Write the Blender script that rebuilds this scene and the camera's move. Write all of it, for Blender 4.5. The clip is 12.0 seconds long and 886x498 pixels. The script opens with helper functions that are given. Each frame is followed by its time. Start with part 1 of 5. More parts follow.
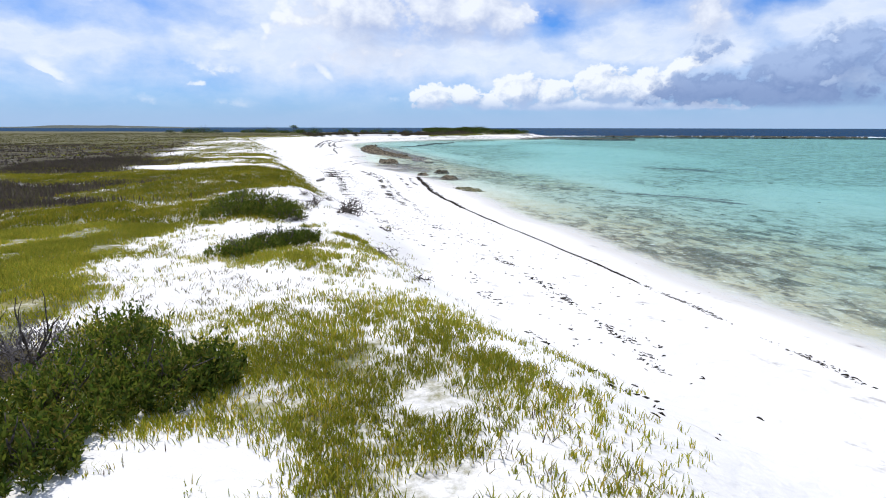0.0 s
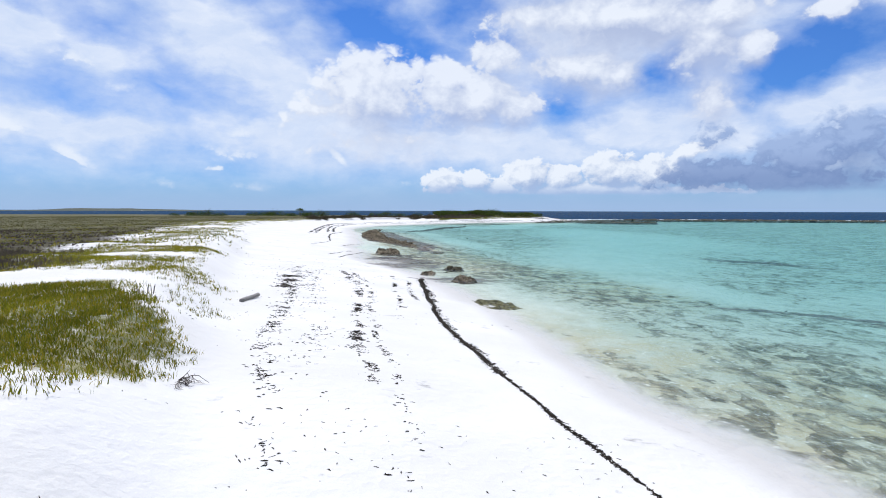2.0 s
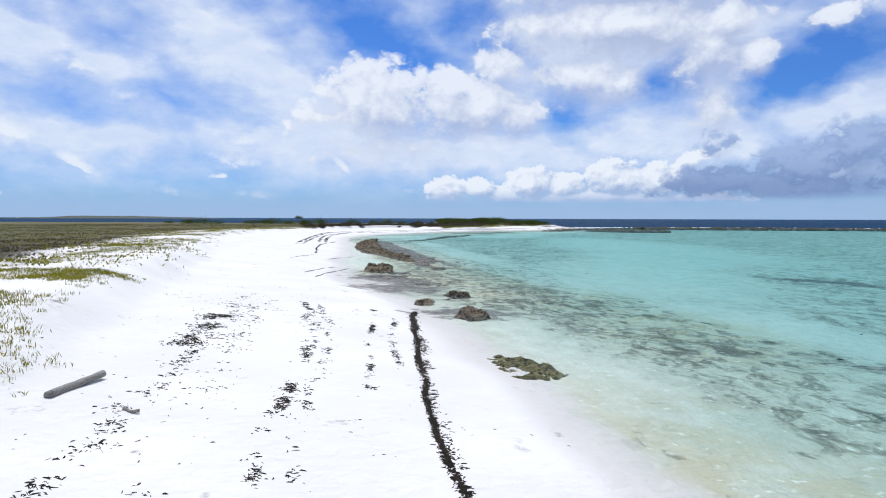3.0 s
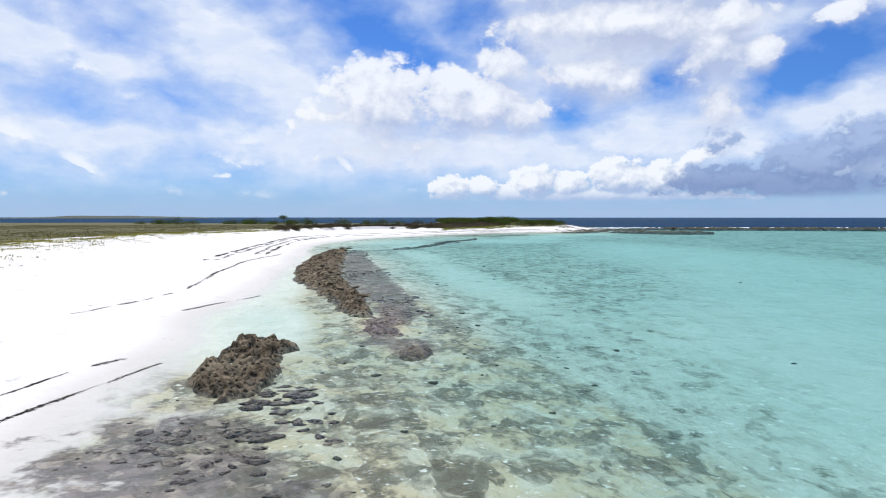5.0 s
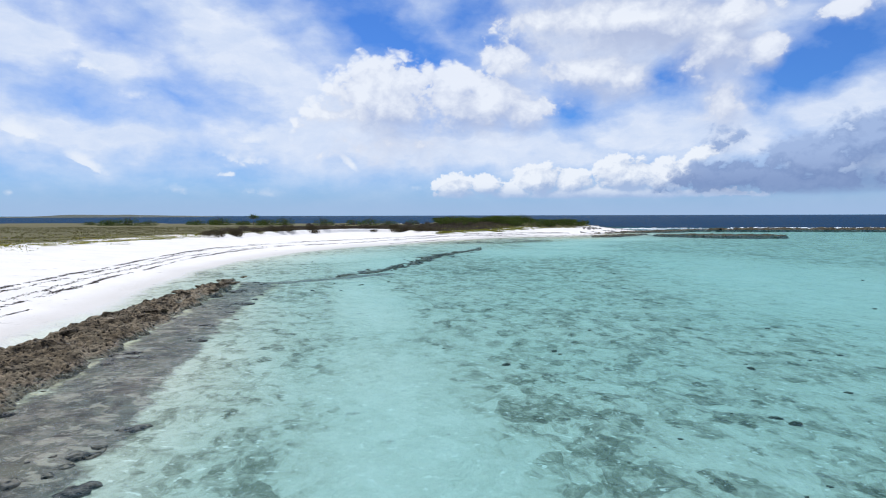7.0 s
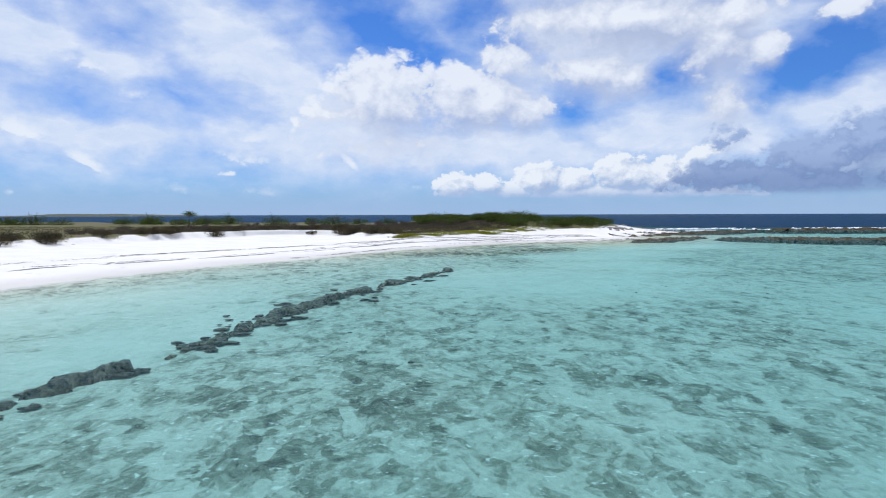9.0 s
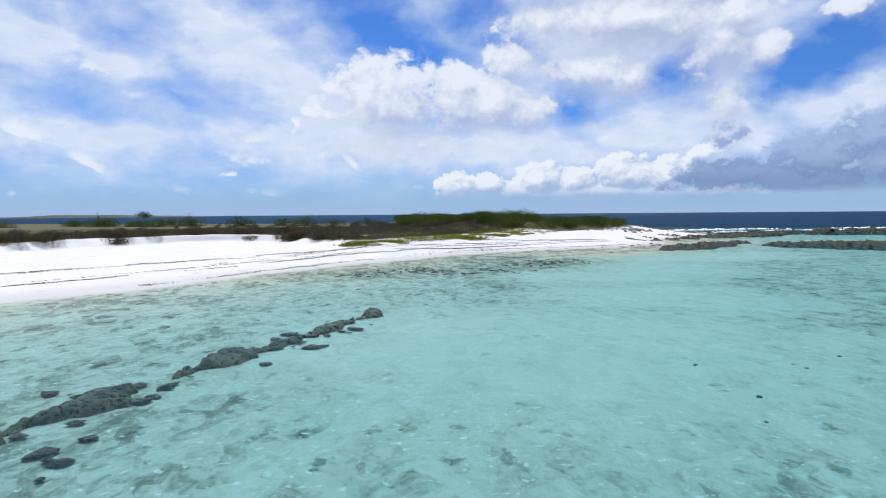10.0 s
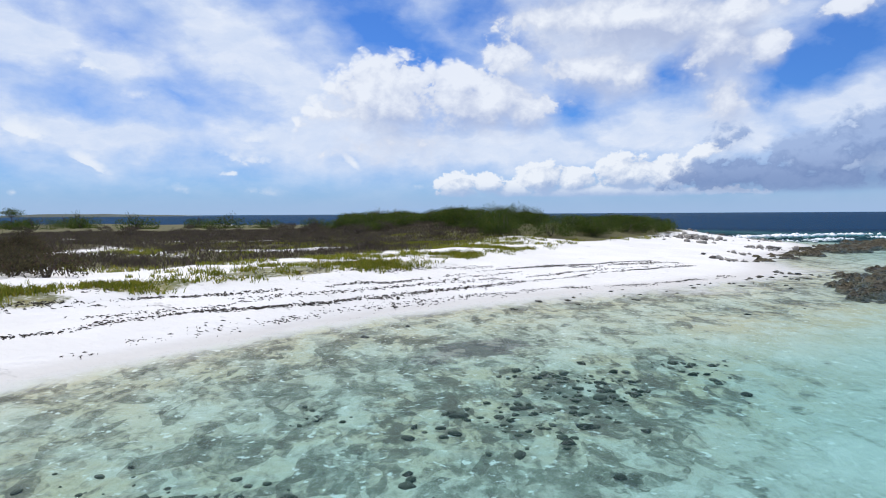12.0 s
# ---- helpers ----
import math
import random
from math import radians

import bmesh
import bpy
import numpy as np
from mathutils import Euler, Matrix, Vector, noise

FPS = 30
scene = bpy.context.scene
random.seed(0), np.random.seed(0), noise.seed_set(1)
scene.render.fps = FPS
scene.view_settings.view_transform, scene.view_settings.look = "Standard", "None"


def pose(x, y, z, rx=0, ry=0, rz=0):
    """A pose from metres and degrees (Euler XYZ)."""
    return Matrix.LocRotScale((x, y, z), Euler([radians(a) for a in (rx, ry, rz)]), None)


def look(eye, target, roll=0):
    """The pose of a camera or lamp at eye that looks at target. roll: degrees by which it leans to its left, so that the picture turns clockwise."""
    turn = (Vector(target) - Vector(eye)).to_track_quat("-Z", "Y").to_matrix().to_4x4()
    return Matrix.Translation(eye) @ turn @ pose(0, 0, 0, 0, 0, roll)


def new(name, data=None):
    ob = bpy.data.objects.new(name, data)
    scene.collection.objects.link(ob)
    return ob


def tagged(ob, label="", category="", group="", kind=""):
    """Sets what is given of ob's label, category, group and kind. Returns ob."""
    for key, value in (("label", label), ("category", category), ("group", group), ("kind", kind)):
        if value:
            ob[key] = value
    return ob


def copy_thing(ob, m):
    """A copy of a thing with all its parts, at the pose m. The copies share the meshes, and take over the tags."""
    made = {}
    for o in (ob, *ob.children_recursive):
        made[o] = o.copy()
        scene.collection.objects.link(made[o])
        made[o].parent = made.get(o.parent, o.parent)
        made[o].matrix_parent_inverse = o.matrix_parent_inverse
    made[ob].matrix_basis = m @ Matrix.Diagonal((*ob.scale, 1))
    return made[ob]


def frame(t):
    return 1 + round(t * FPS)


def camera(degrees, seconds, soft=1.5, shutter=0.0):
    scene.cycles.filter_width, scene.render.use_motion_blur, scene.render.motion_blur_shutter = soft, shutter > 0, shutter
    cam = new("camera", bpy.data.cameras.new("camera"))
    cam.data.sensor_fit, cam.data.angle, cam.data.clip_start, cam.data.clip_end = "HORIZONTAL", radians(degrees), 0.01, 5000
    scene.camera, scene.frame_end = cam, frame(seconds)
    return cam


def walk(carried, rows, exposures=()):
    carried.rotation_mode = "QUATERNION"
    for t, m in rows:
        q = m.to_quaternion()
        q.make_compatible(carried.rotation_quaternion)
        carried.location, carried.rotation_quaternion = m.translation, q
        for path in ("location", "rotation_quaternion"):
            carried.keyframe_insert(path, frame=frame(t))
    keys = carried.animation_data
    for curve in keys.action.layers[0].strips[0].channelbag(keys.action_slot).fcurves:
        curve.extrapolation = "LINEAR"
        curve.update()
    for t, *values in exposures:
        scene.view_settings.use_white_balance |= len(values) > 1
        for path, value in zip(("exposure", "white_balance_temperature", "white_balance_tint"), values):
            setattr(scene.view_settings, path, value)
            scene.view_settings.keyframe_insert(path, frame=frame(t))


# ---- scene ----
cam = camera(69.03, 12.0, soft=1.0)
PATH = [
    (0, pose(-0.00, 0.00, 3.98, 79.30, -0.13, -3.16)),
    (0.5, pose(0.11, 3.33, 4.03, 81.41, -0.09, -2.83)),
    (1, pose(0.29, 7.05, 4.02, 83.41, -0.04, -2.59)),
    (1.5, pose(0.48, 10.93, 3.97, 85.04, -0.13, -2.43)),
    (2, pose(0.69, 15.00, 3.97, 86.57, -0.17, -2.22)),
    (2.5, pose(0.86, 19.81, 3.95, 87.30, -0.19, -2.10)),
    (3, pose(1.18, 24.89, 4.01, 87.24, -0.18, -1.94)),
    (4.8, pose(2.66, 54.24, 4.18, 87.18, -0.05, -1.66)),
    (5.5, pose(3.74, 65.88, 4.11, 87.06, 0.05, -1.50)),
    (6, pose(4.05, 75.89, 4.29, 87.04, 0.05, -1.46)),
    (6.5, pose(4.87, 85.68, 4.61, 86.96, 0.04, -1.44)),
    (7, pose(6.01, 97.05, 4.52, 86.97, 0.14, -1.29)),
    (8.8, pose(11.21, 137.61, 3.82, 86.91, 0.12, -1.24)),
    (9.5, pose(13.84, 152.14, 3.82, 86.91, 0.34, -1.16)),
    (10, pose(15.77, 162.76, 3.81, 86.87, 0.41, -1.09)),
    (10.5, pose(17.29, 172.90, 3.77, 86.86, 0.36, -1.12)),
    (11, pose(19.17, 183.75, 3.57, 86.88, 0.37, -1.05)),
    (11.5, pose(20.85, 193.83, 3.51, 86.86, 0.34, -1.06)),
    (12, pose(22.25, 203.18, 3.53, 86.85, 0.31, -1.08)),
]
walk(cam, PATH, [(0.0, 0.05, 6350, 10), (1.5, -0.03, 6250, 10), (3.0, -0.09, 6250, 10), (5.0, 0.02, 6500, 10), (6.0, 0.04, 6550, 10), (7.2, -0.08, 6300, 10), (9.0, -0.1, 6250, 10), (12.0, -0.08, 6350, 10)])

# ---- light ----
SUN_EL, SUN_AZ = 60.0, -25.0        # degrees above the horizon; from +y towards +x
sun = new("sun", bpy.data.lights.new("sun", "SUN"))
sun.data.energy, sun.data.angle, sun.data.color = 4.2, radians(0.6), (1.0, 0.97, 0.93)
sx, sy = math.sin(radians(SUN_AZ)) * math.cos(radians(SUN_EL)), math.cos(radians(SUN_AZ)) * math.cos(radians(SUN_EL))
sun.matrix_world = look((sx * 60, sy * 60, math.sin(radians(SUN_EL)) * 60), (0, 0, 0))


class Nodes:
    """A short hand for building node trees."""

    def __init__(self, tree):
        self.tree = tree

    def add(self, kind, inputs=(), **settings):
        n = self.tree.nodes.new(kind)
        for k, v in settings.items():
            setattr(n, k, v)
        for k, v in (inputs.items() if isinstance(inputs, dict) else enumerate(inputs)):
            if v is None:
                continue
            if hasattr(v, "is_linked"):
                self.tree.links.new(v, n.inputs[k])
            else:
                n.inputs[k].default_value = v
        return n

    def m(self, op, a, b=None, c=None, clamp=False):
        return self.add("ShaderNodeMath", [a, b, c], operation=op, use_clamp=clamp).outputs[0]

    def ramp(self, v, a, b, lo=0.0, hi=1.0, smooth=True):
        return self.add("ShaderNodeMapRange", {0: v, 1: a, 2: b, 3: lo, 4: hi}, interpolation_type="SMOOTHSTEP" if smooth else "LINEAR").outputs[0]

    def noise(self, vec, scale, detail=4.0, rough=0.5, distort=0.0):
        return self.add("ShaderNodeTexNoise", {"Vector": vec, "Scale": scale, "Detail": detail, "Roughness": rough, "Distortion": distort}).outputs[0]

    def mix(self, f, a, b, blend="MIX"):
        n = self.add("ShaderNodeMix", data_type="RGBA", blend_type=blend)
        for k, v in ((0, f), (6, a), (7, b)):
            if hasattr(v, "is_linked"):
                self.tree.links.new(v, n.inputs[k])
            else:
                n.inputs[k].default_value = (*v, 1) if k and len(v) == 3 else v
        return n.outputs[2]

    def vec(self, op, a, b=None, scale=None):
        n = self.add("ShaderNodeVectorMath", [a, b], operation=op)
        if scale is not None:
            n.inputs["Scale"].default_value = scale
        return n.outputs[0]


def blob(n, vec, az, el, w, h, turn=0.0):
    """1 at the middle of an ellipse of the sky, 0 at its rim."""
    mp = n.add("ShaderNodeMapping", {0: vec, 1: (az, el, 0), 2: (0, 0, radians(turn)), 3: (w, h, 1)}, vector_type="TEXTURE")
    return n.add("ShaderNodeTexGradient", {0: mp.outputs[0]}, gradient_type="SPHERICAL").outputs[1]


def biggest(n, values):
    out = values[0]
    for v in values[1:]:
        out = n.m("MAXIMUM", out, v)
    return out


# clouds by azimuth and height in degrees, half width and half height, turn, and thickness
# white heaped clouds
HEAPS = [
    (-3.4, 9.3, 7.5, 5.9, 0, 1.00), (-5.4, 10.3, 3.2, 3.2, 0, 0.90), (-3.0, 6.2, 10.9, 4.0, 0, 0.62), (-9.1, 8.5, 3.5, 3.0, 0, 0.55), (4.5, 9.5, 9.0, 4.7, 0, 1.10),
    (7.9, 8.7, 4.6, 3.2, 0, 1.00), (2.8, 11.2, 3.9, 2.6, 0, 1.00), (7.0, 12.9, 4.6, 2.9, 0, 0.85), (14.4, 11.9, 7.8, 3.9, 0, 1.08), (17.4, 11.4, 3.7, 3.0, 0, 0.97),
    (17.9, 16.0, 16.1, 4.8, 0, 1.30), (23.8, 13.1, 6.4, 5.4, 0, 1.08), (27.4, 12.7, 2.8, 2.8, 0, 1.08), (25.2, 15.6, 4.5, 3.3, 0, 1.19), (18.7, 20.5, 22.1, 6.6, 0, 1.30),
    (24.7, 9.1, 3.8, 4.9, 8, 0.86), (32.5, 15.0, 4.1, 1.6, 12, 0.76), (10.1, 16.3, 5.6, 3.1, 0, 0.92),
]
# row of small heaps over the sea
LOW_ROW = [
    (2.4, 2.3, 2.7, 1.8, 0, 1), (5.1, 2.6, 2.2, 1.3, 0, 0.95), (9.7, 2.8, 3.1, 2.2, 0, 1.05), (7.2, 2.0, 2.9, 1.2, 0, 1), (12.6, 2.7, 3.0, 1.6, 0, 1),
    (17.0, 3.1, 4.0, 2.6, 0, 1.1), (20.2, 3.2, 3.2, 2.1, 0, 1.05), (15.7, 1.8, 15.5, 0.9, 0, 1), (22.9, 4.8, 1.9, 1.0, 10, 0.8), (22.0, 3.6, 2.3, 1.7, 0, 0.9),
]
# faint soft puffs
SOFT = [
    (-27.6, 4.2, 2.4, 0.8, -33, 1), (-32.1, 6.1, 2.6, 1.7, -8, 0.9), (-15.5, 4.5, 4.2, 2.0, 0, 0.6), (-17.1, 3.4, 1.6, 0.7, 0, 0.75), (-6.7, 4.4, 1.6, 0.5, -42, 0.85),
    (-20.9, 2.3, 1.8, 0.7, -8, 0.5), (-14.2, 1.9, 2.5, 0.7, 0, 0.45), (-32.6, 1.7, 0.5, 0.3, 0, 0.5), (-27.3, 11.5, 2.7, 1.5, 0, 0.75), (-24.2, 9.4, 2.0, 0.8, 0, 0.55),
    (-9.1, 8.3, 1.8, 1.1, 0, 0.6), (-1.3, 2.5, 1.9, 0.6, 0, 0.4), (-15.0, 6.3, 2.7, 0.9, 0, 0.5),
]
# blue gaps in the veil
GAPS = [
    (-3.9, 15.6, 11.3, 3.8, -35, 1.00), (0.1, 13.8, 7.4, 3.1, -25, 0.80), (7.2, 14.7, 5.6, 2.0, -10, 0.95), (12.4, 8.8, 3.5, 3.7, 30, 0.90), (21.2, 11.6, 3.1, 2.4, 15, 1.15),
    (30.8, 10.9, 5.5, 3.4, 22, 1.25), (32.9, 12.8, 5.3, 2.9, 10, 1.15), (28.3, 9.2, 2.4, 2.3, 30, 0.80), (-25.9, 13.8, 3.2, 1.2, -12, 0.30), (-27.0, 8.8, 5.0, 1.1, -18, 0.30),
    (-20.3, 9.6, 7.6, 1.2, -33, 0.30), (-14.3, 7.6, 3.8, 1.0, -15, 0.24), (-31.1, 14.9, 2.2, 0.7, -10, 0.36), (3.5, 16.3, 4.0, 4.2, -20, 0.70),
]
# thicker streaks of the veil
STREAKS = [
    (-15.3, 13.3, 15.4, 4.0, -42), (-10.7, 10.1, 7.7, 3.5, -35), (-30.9, 13.3, 5.3, 2.7, 0), (-25.0, 12.2, 4.8, 2.0, -10), (-29.5, 6.7, 11.1, 1.9, -6),
    (4.5, 5.7, 20.5, 2.6, 0), (21.1, 6.6, 16.5, 2.6, 0), (32.7, 8.4, 8.5, 2.7, 18), (-7.9, 6.6, 12.2, 3.0, 0), (15.6, 14.8, 17.4, 3.3, 0),
]
# dark bank
BANK = [
    (31.4, 2.4, 14.0, 2.4, 0, 1.2), (25.4, 2.9, 6.7, 2.6, 2, 1), (25.0, 5.5, 3.2, 2.5, 10, 0.5), (31.3, 3.6, 6.8, 3.2, 4, 1), (34.7, 4.7, 4.5, 4.2, 0, 1), (29.1, 2.2, 12.2, 1.6, 0, 1), (37.3, 3.8, 4.6, 4.2, 0, 1),
]


def heap_group(name, heaps, size, bite):
    """The density of heaped clouds over the sky's degrees, with rounded heads at their rims."""
    g = bpy.data.node_groups.new(name, "ShaderNodeTree")
    g.interface.new_socket("Vector", in_out="INPUT", socket_type="NodeSocketVector")
    g.interface.new_socket("Density", in_out="OUTPUT", socket_type="NodeSocketFloat")
    n = Nodes(g)
    p = n.add("NodeGroupInput").outputs[0]
    shape = biggest(n, [n.m("MULTIPLY", blob(n, p, *b[:5]), b[5]) for b in heaps])
    curl = n.add("ShaderNodeTexNoise", {"Vector": p, "Scale": 1.0 / size, "Detail": 2.0}).outputs[1]
    pc = n.vec("ADD", p, n.vec("SCALE", n.vec("SUBTRACT", curl, (0.5, 0.5, 0.5)), None, 0.9 * size))
    flat = n.vec("MULTIPLY", pc, (1.0, 1.25, 0.0))
    heads = n.add("ShaderNodeTexVoronoi", {"Vector": flat, "Scale": 0.55 / size, "Detail": 2.0, "Roughness": 0.5, "Lacunarity": 2.4, "Smoothness": 0.5}, feature="SMOOTH_F1", voronoi_dimensions="2D", normalize=True).outputs[0]
    wide = n.noise(flat, 0.22 / size, 4.0, 0.55)
    d = n.m("ADD", n.m("MULTIPLY", n.m("SUBTRACT", 0.42, heads), bite), n.m("MULTIPLY", n.m("SUBTRACT", wide, 0.52), bite * 0.9))
    d = n.m("SUBTRACT", n.m("ADD", shape, d), n.ramp(shape, 0.0, 0.1, 0.6, 0.22))
    out = n.add("NodeGroupOutput")
    g.links.new(d, out.inputs[0])
    return g


def clouds(n, p, group, up, rim, shade, light, most_=0.96):
    """Cover and colour of heaped clouds, bright where they face up and the sun, greyer below."""
    dens = []
    for shift in ((0, 0, 0), up, tuple(2.6 * v for v in up)):
        u = n.add("ShaderNodeGroup", node_tree=group)
        n.tree.links.new(n.vec("ADD", p, shift), u.inputs[0])
        dens.append(u.outputs[0])
    here, above, higher = dens
    lit = n.m("ADD", n.m("MULTIPLY", n.m("SUBTRACT", here, above), 1.5), n.m("MULTIPLY", n.m("SUBTRACT", here, higher), 1.1))
    puff = n.m("SUBTRACT", n.noise(n.vec("MULTIPLY", p, (1.0, 1.3, 0)), 0.45, 6.0, 0.6, 0.2), 0.5)
    lit = n.m("ADD", 0.40, n.m("ADD", n.m("MULTIPLY", lit, 0.8), n.m("MULTIPLY", puff, 1.3)), clamp=True)
    # heads that face the light end sharply, the undersides fade out
    return n.ramp(here, 0.0, n.ramp(lit, 0.25, 0.85, 2.2 * rim, 0.5 * rim), 0, most_), n.mix(lit, shade, light)


def make_world():
    w = bpy.data.worlds.new("sky")
    scene.world = w
    w.use_nodes = True
    n = Nodes(w.node_tree)
    for old in list(w.node_tree.nodes):
        w.node_tree.nodes.remove(old)
    sky = n.add("ShaderNodeTexSky", sky_type="NISHITA", sun_disc=False, sun_elevation=radians(SUN_EL), sun_rotation=radians(SUN_AZ), altitude=0.0, air_density=1.0, dust_density=0.2, ozone_density=3.0)
    blue = n.vec("MULTIPLY", sky.outputs[0], (0.030, 0.060, 0.112))
    co = n.add("ShaderNodeTexCoord").outputs["Generated"]
    xyz = n.add("ShaderNodeSeparateXYZ", [co]).outputs
    az = n.m("MULTIPLY", n.m("ARCTAN2", xyz[0], xyz[1]), 180 / math.pi)
    el = n.m("MULTIPLY", n.m("ARCSINE", xyz[2]), 180 / math.pi)
    p = n.add("ShaderNodeCombineXYZ", [az, el, 0.0]).outputs[0]
    # thin high veil with torn blue gaps and one broad streak
    broad = n.add("ShaderNodeTexNoise", {"Vector": n.vec("MULTIPLY", p, (0.12, 0.18, 0)), "Scale": 1.0, "Detail": 6.0, "Roughness": 0.58}).outputs[1]
    pv = n.vec("ADD", p, n.vec("MULTIPLY", n.vec("SUBTRACT", broad, (0.5, 0.5, 0.5)), (6.5, 4.5, 0)))
    tilt = n.add("ShaderNodeMapping", {0: pv, 1: (0, 0, 0), 2: (0, 0, radians(38)), 3: (0.05, 0.15, 1)}, vector_type="POINT").outputs[0]
    wisps = n.noise(tilt, 1.6, 6.0, 0.55, 0.3)
    fine = n.noise(n.vec("MULTIPLY", p, (0.12, 0.2, 0)), 2.2, 7.0, 0.55)
    gaps = biggest(n, [n.m("MULTIPLY", blob(n, pv, *b[:5]), b[5]) for b in GAPS])
    lines = biggest(n, [blob(n, pv, *b) for b in STREAKS])
    veil = n.m("ADD", 0.54, n.m("MULTIPLY", n.m("SUBTRACT", wisps, 0.5), 1.0))
    veil = n.m("ADD", veil, n.m("MULTIPLY", n.m("SUBTRACT", fine, 0.5), 1.1))
    veil = n.m("ADD", veil, n.m("SUBTRACT", n.m("MULTIPLY", lines, 0.75), n.m("MULTIPLY", gaps, 1.05)))
    veil = n.ramp(veil, -0.25, 0.95, 0.03, 0.94, False)
    veil = n.m("MULTIPLY", veil, n.ramp(el, 0.2, 4.5, 0.45, 1.0))
    thick = n.m("ADD", n.m("MULTIPLY", veil, 0.8), n.m("MULTIPLY", n.m("SUBTRACT", n.noise(n.vec("MULTIPLY", pv, (0.14, 0.3, 0)), 1.7, 6.0, 0.6), 0.5), 1.1), clamp=True)
    col = n.mix(veil, blue, n.mix(thick, (0.42, 0.58, 0.88), (0.86, 0.91, 1.0)))
    # soft puffs, heaped clouds with grey undersides, and the flat-based row over the sea
    rag = n.vec("ADD", p, n.vec("MULTIPLY", n.vec("SUBTRACT", broad, (0.5, 0.5, 0.5)), (1.6, 1.1, 0)))
    for args in ((SOFT, 0.8, 0.7, (0.0, 0.4, 0), 1.3, (0.58, 0.69, 0.88), (0.90, 0.94, 1.0), 0.8), (HEAPS, 1.25, 0.62, (-0.22, 0.75, 0), 0.36, (0.47, 0.545, 0.75), (0.90, 0.935, 1.0), 0.93)):
        cover_, ccol = clouds(n, rag, heap_group("cloud_heaps", *args[:3]), *args[3:])
        col = n.mix(cover_, col, ccol)
    base = n.ramp(n.m("ADD", el, n.m("MULTIPLY", n.m("SUBTRACT", fine, 0.5), 0.5)), 1.25, 1.6)
    cover_, ccol = clouds(n, rag, heap_group("cloud_row", LOW_ROW, 0.5, 0.55), (-0.2, 0.32, 0), 0.25, (0.40, 0.51, 0.74), (0.90, 0.94, 1.0))
    ccol = n.mix(n.ramp(el, 1.3, 2.6, 0.7, 0.0), ccol, (0.44, 0.55, 0.79))
    col = n.mix(n.m("MULTIPLY", cover_, base), col, ccol)
    # the dark rain bank behind it
    cover_, ccol = clouds(n, rag, heap_group("cloud_bank", BANK, 0.8, 0.55), (-0.15, 0.5, 0), 0.5, (0.135, 0.225, 0.47), (0.38, 0.50, 0.76), 0.96)
    low = n.ramp(el, 1.4, 5.5)
    ccol = n.mix(low, n.mix(0.75, ccol, (0.16, 0.24, 0.47)), ccol)
    base = n.ramp(n.m("ADD", el, n.m("MULTIPLY", n.m("SUBTRACT", fine, 0.5), 0.5)), 1.3, 1.8)
    col = n.mix(n.m("MULTIPLY", cover_, base), col, ccol)
    # pale band just over the sea
    col = n.mix(n.ramp(el, 0.0, 3.0, 0.85, 0.0), col, (0.39, 0.54, 0.79))
    bg = n.add("ShaderNodeBackground", {0: col, 1: 1.0})
    n.add("ShaderNodeOutputWorld", [bg.outputs[0]])


make_world()


# ---- plan of the shore ----
def noise2(x, y, size, seed=0, octaves=3):
    """Smooth noise of about -1 to 1 over the plan, with features of that size in metres."""
    out, amp, tot = np.zeros(np.shape(x)), 1.0, 0.0
    for k in range(octaves):
        r = np.random.RandomState(seed * 17 + k).rand(256, 256) * 2 - 1
        u, v = np.asarray(x) / size * 2**k + 37.3 * seed, np.asarray(y) / size * 2**k + 11.7 * seed
        i, j = np.floor(u).astype(int), np.floor(v).astype(int)
        a, b = u - i, v - j
        a, b = a * a * (3 - 2 * a), b * b * (3 - 2 * b)
        i0, i1, j0, j1 = i % 256, (i + 1) % 256, j % 256, (j + 1) % 256
        out += amp * ((r[i0, j0] * (1 - a) + r[i1, j0] * a) * (1 - b) + (r[i0, j1] * (1 - a) + r[i1, j1] * a) * b)
        tot, amp = tot + amp, amp * 0.5
    return out / tot * 1.5


def rounded(pts, times=2):
    """A line with its corners cut."""
    pts = np.array(pts, float)
    for _ in range(times):
        a, b = pts[:-1], pts[1:]
        pts = np.vstack([pts[:1], np.stack([a * 0.75 + b * 0.25, a * 0.25 + b * 0.75], 1).reshape(-1, 2), pts[-1:]])
    return pts


def line_dist(x, y, pts):
    """The distance to a line of points."""
    best = np.full(np.shape(x), 1e12)
    for (ax, ay), (bx, by) in zip(pts[:-1], pts[1:]):
        dx, dy = bx - ax, by - ay
        t = np.clip(((x - ax) * dx + (y - ay) * dy) / (dx * dx + dy * dy + 1e-9), 0, 1)
        best = np.minimum(best, (x - ax - t * dx) ** 2 + (y - ay - t * dy) ** 2)
    return np.sqrt(best)


def inside(x, y, pts):
    c = np.zeros(np.shape(x), bool)
    for (ax, ay), (bx, by) in zip(pts, np.roll(pts, -1, 0)):
        if ay != by:
            c ^= ((ay > y) != (by > y)) & (x < (bx - ax) * (y - ay) / (by - ay) + ax)
    return c


def area_dist(x, y, pts):
    """Positive inside a closed line, negative outside."""
    d = line_dist(x, y, np.vstack([pts, pts[:1]]))
    return np.where(inside(x, y, pts), d, -d)


def smooth(v, a, b):
    t = np.clip((v - a) / (b - a), 0, 1)
    return t * t * (3 - 2 * t)


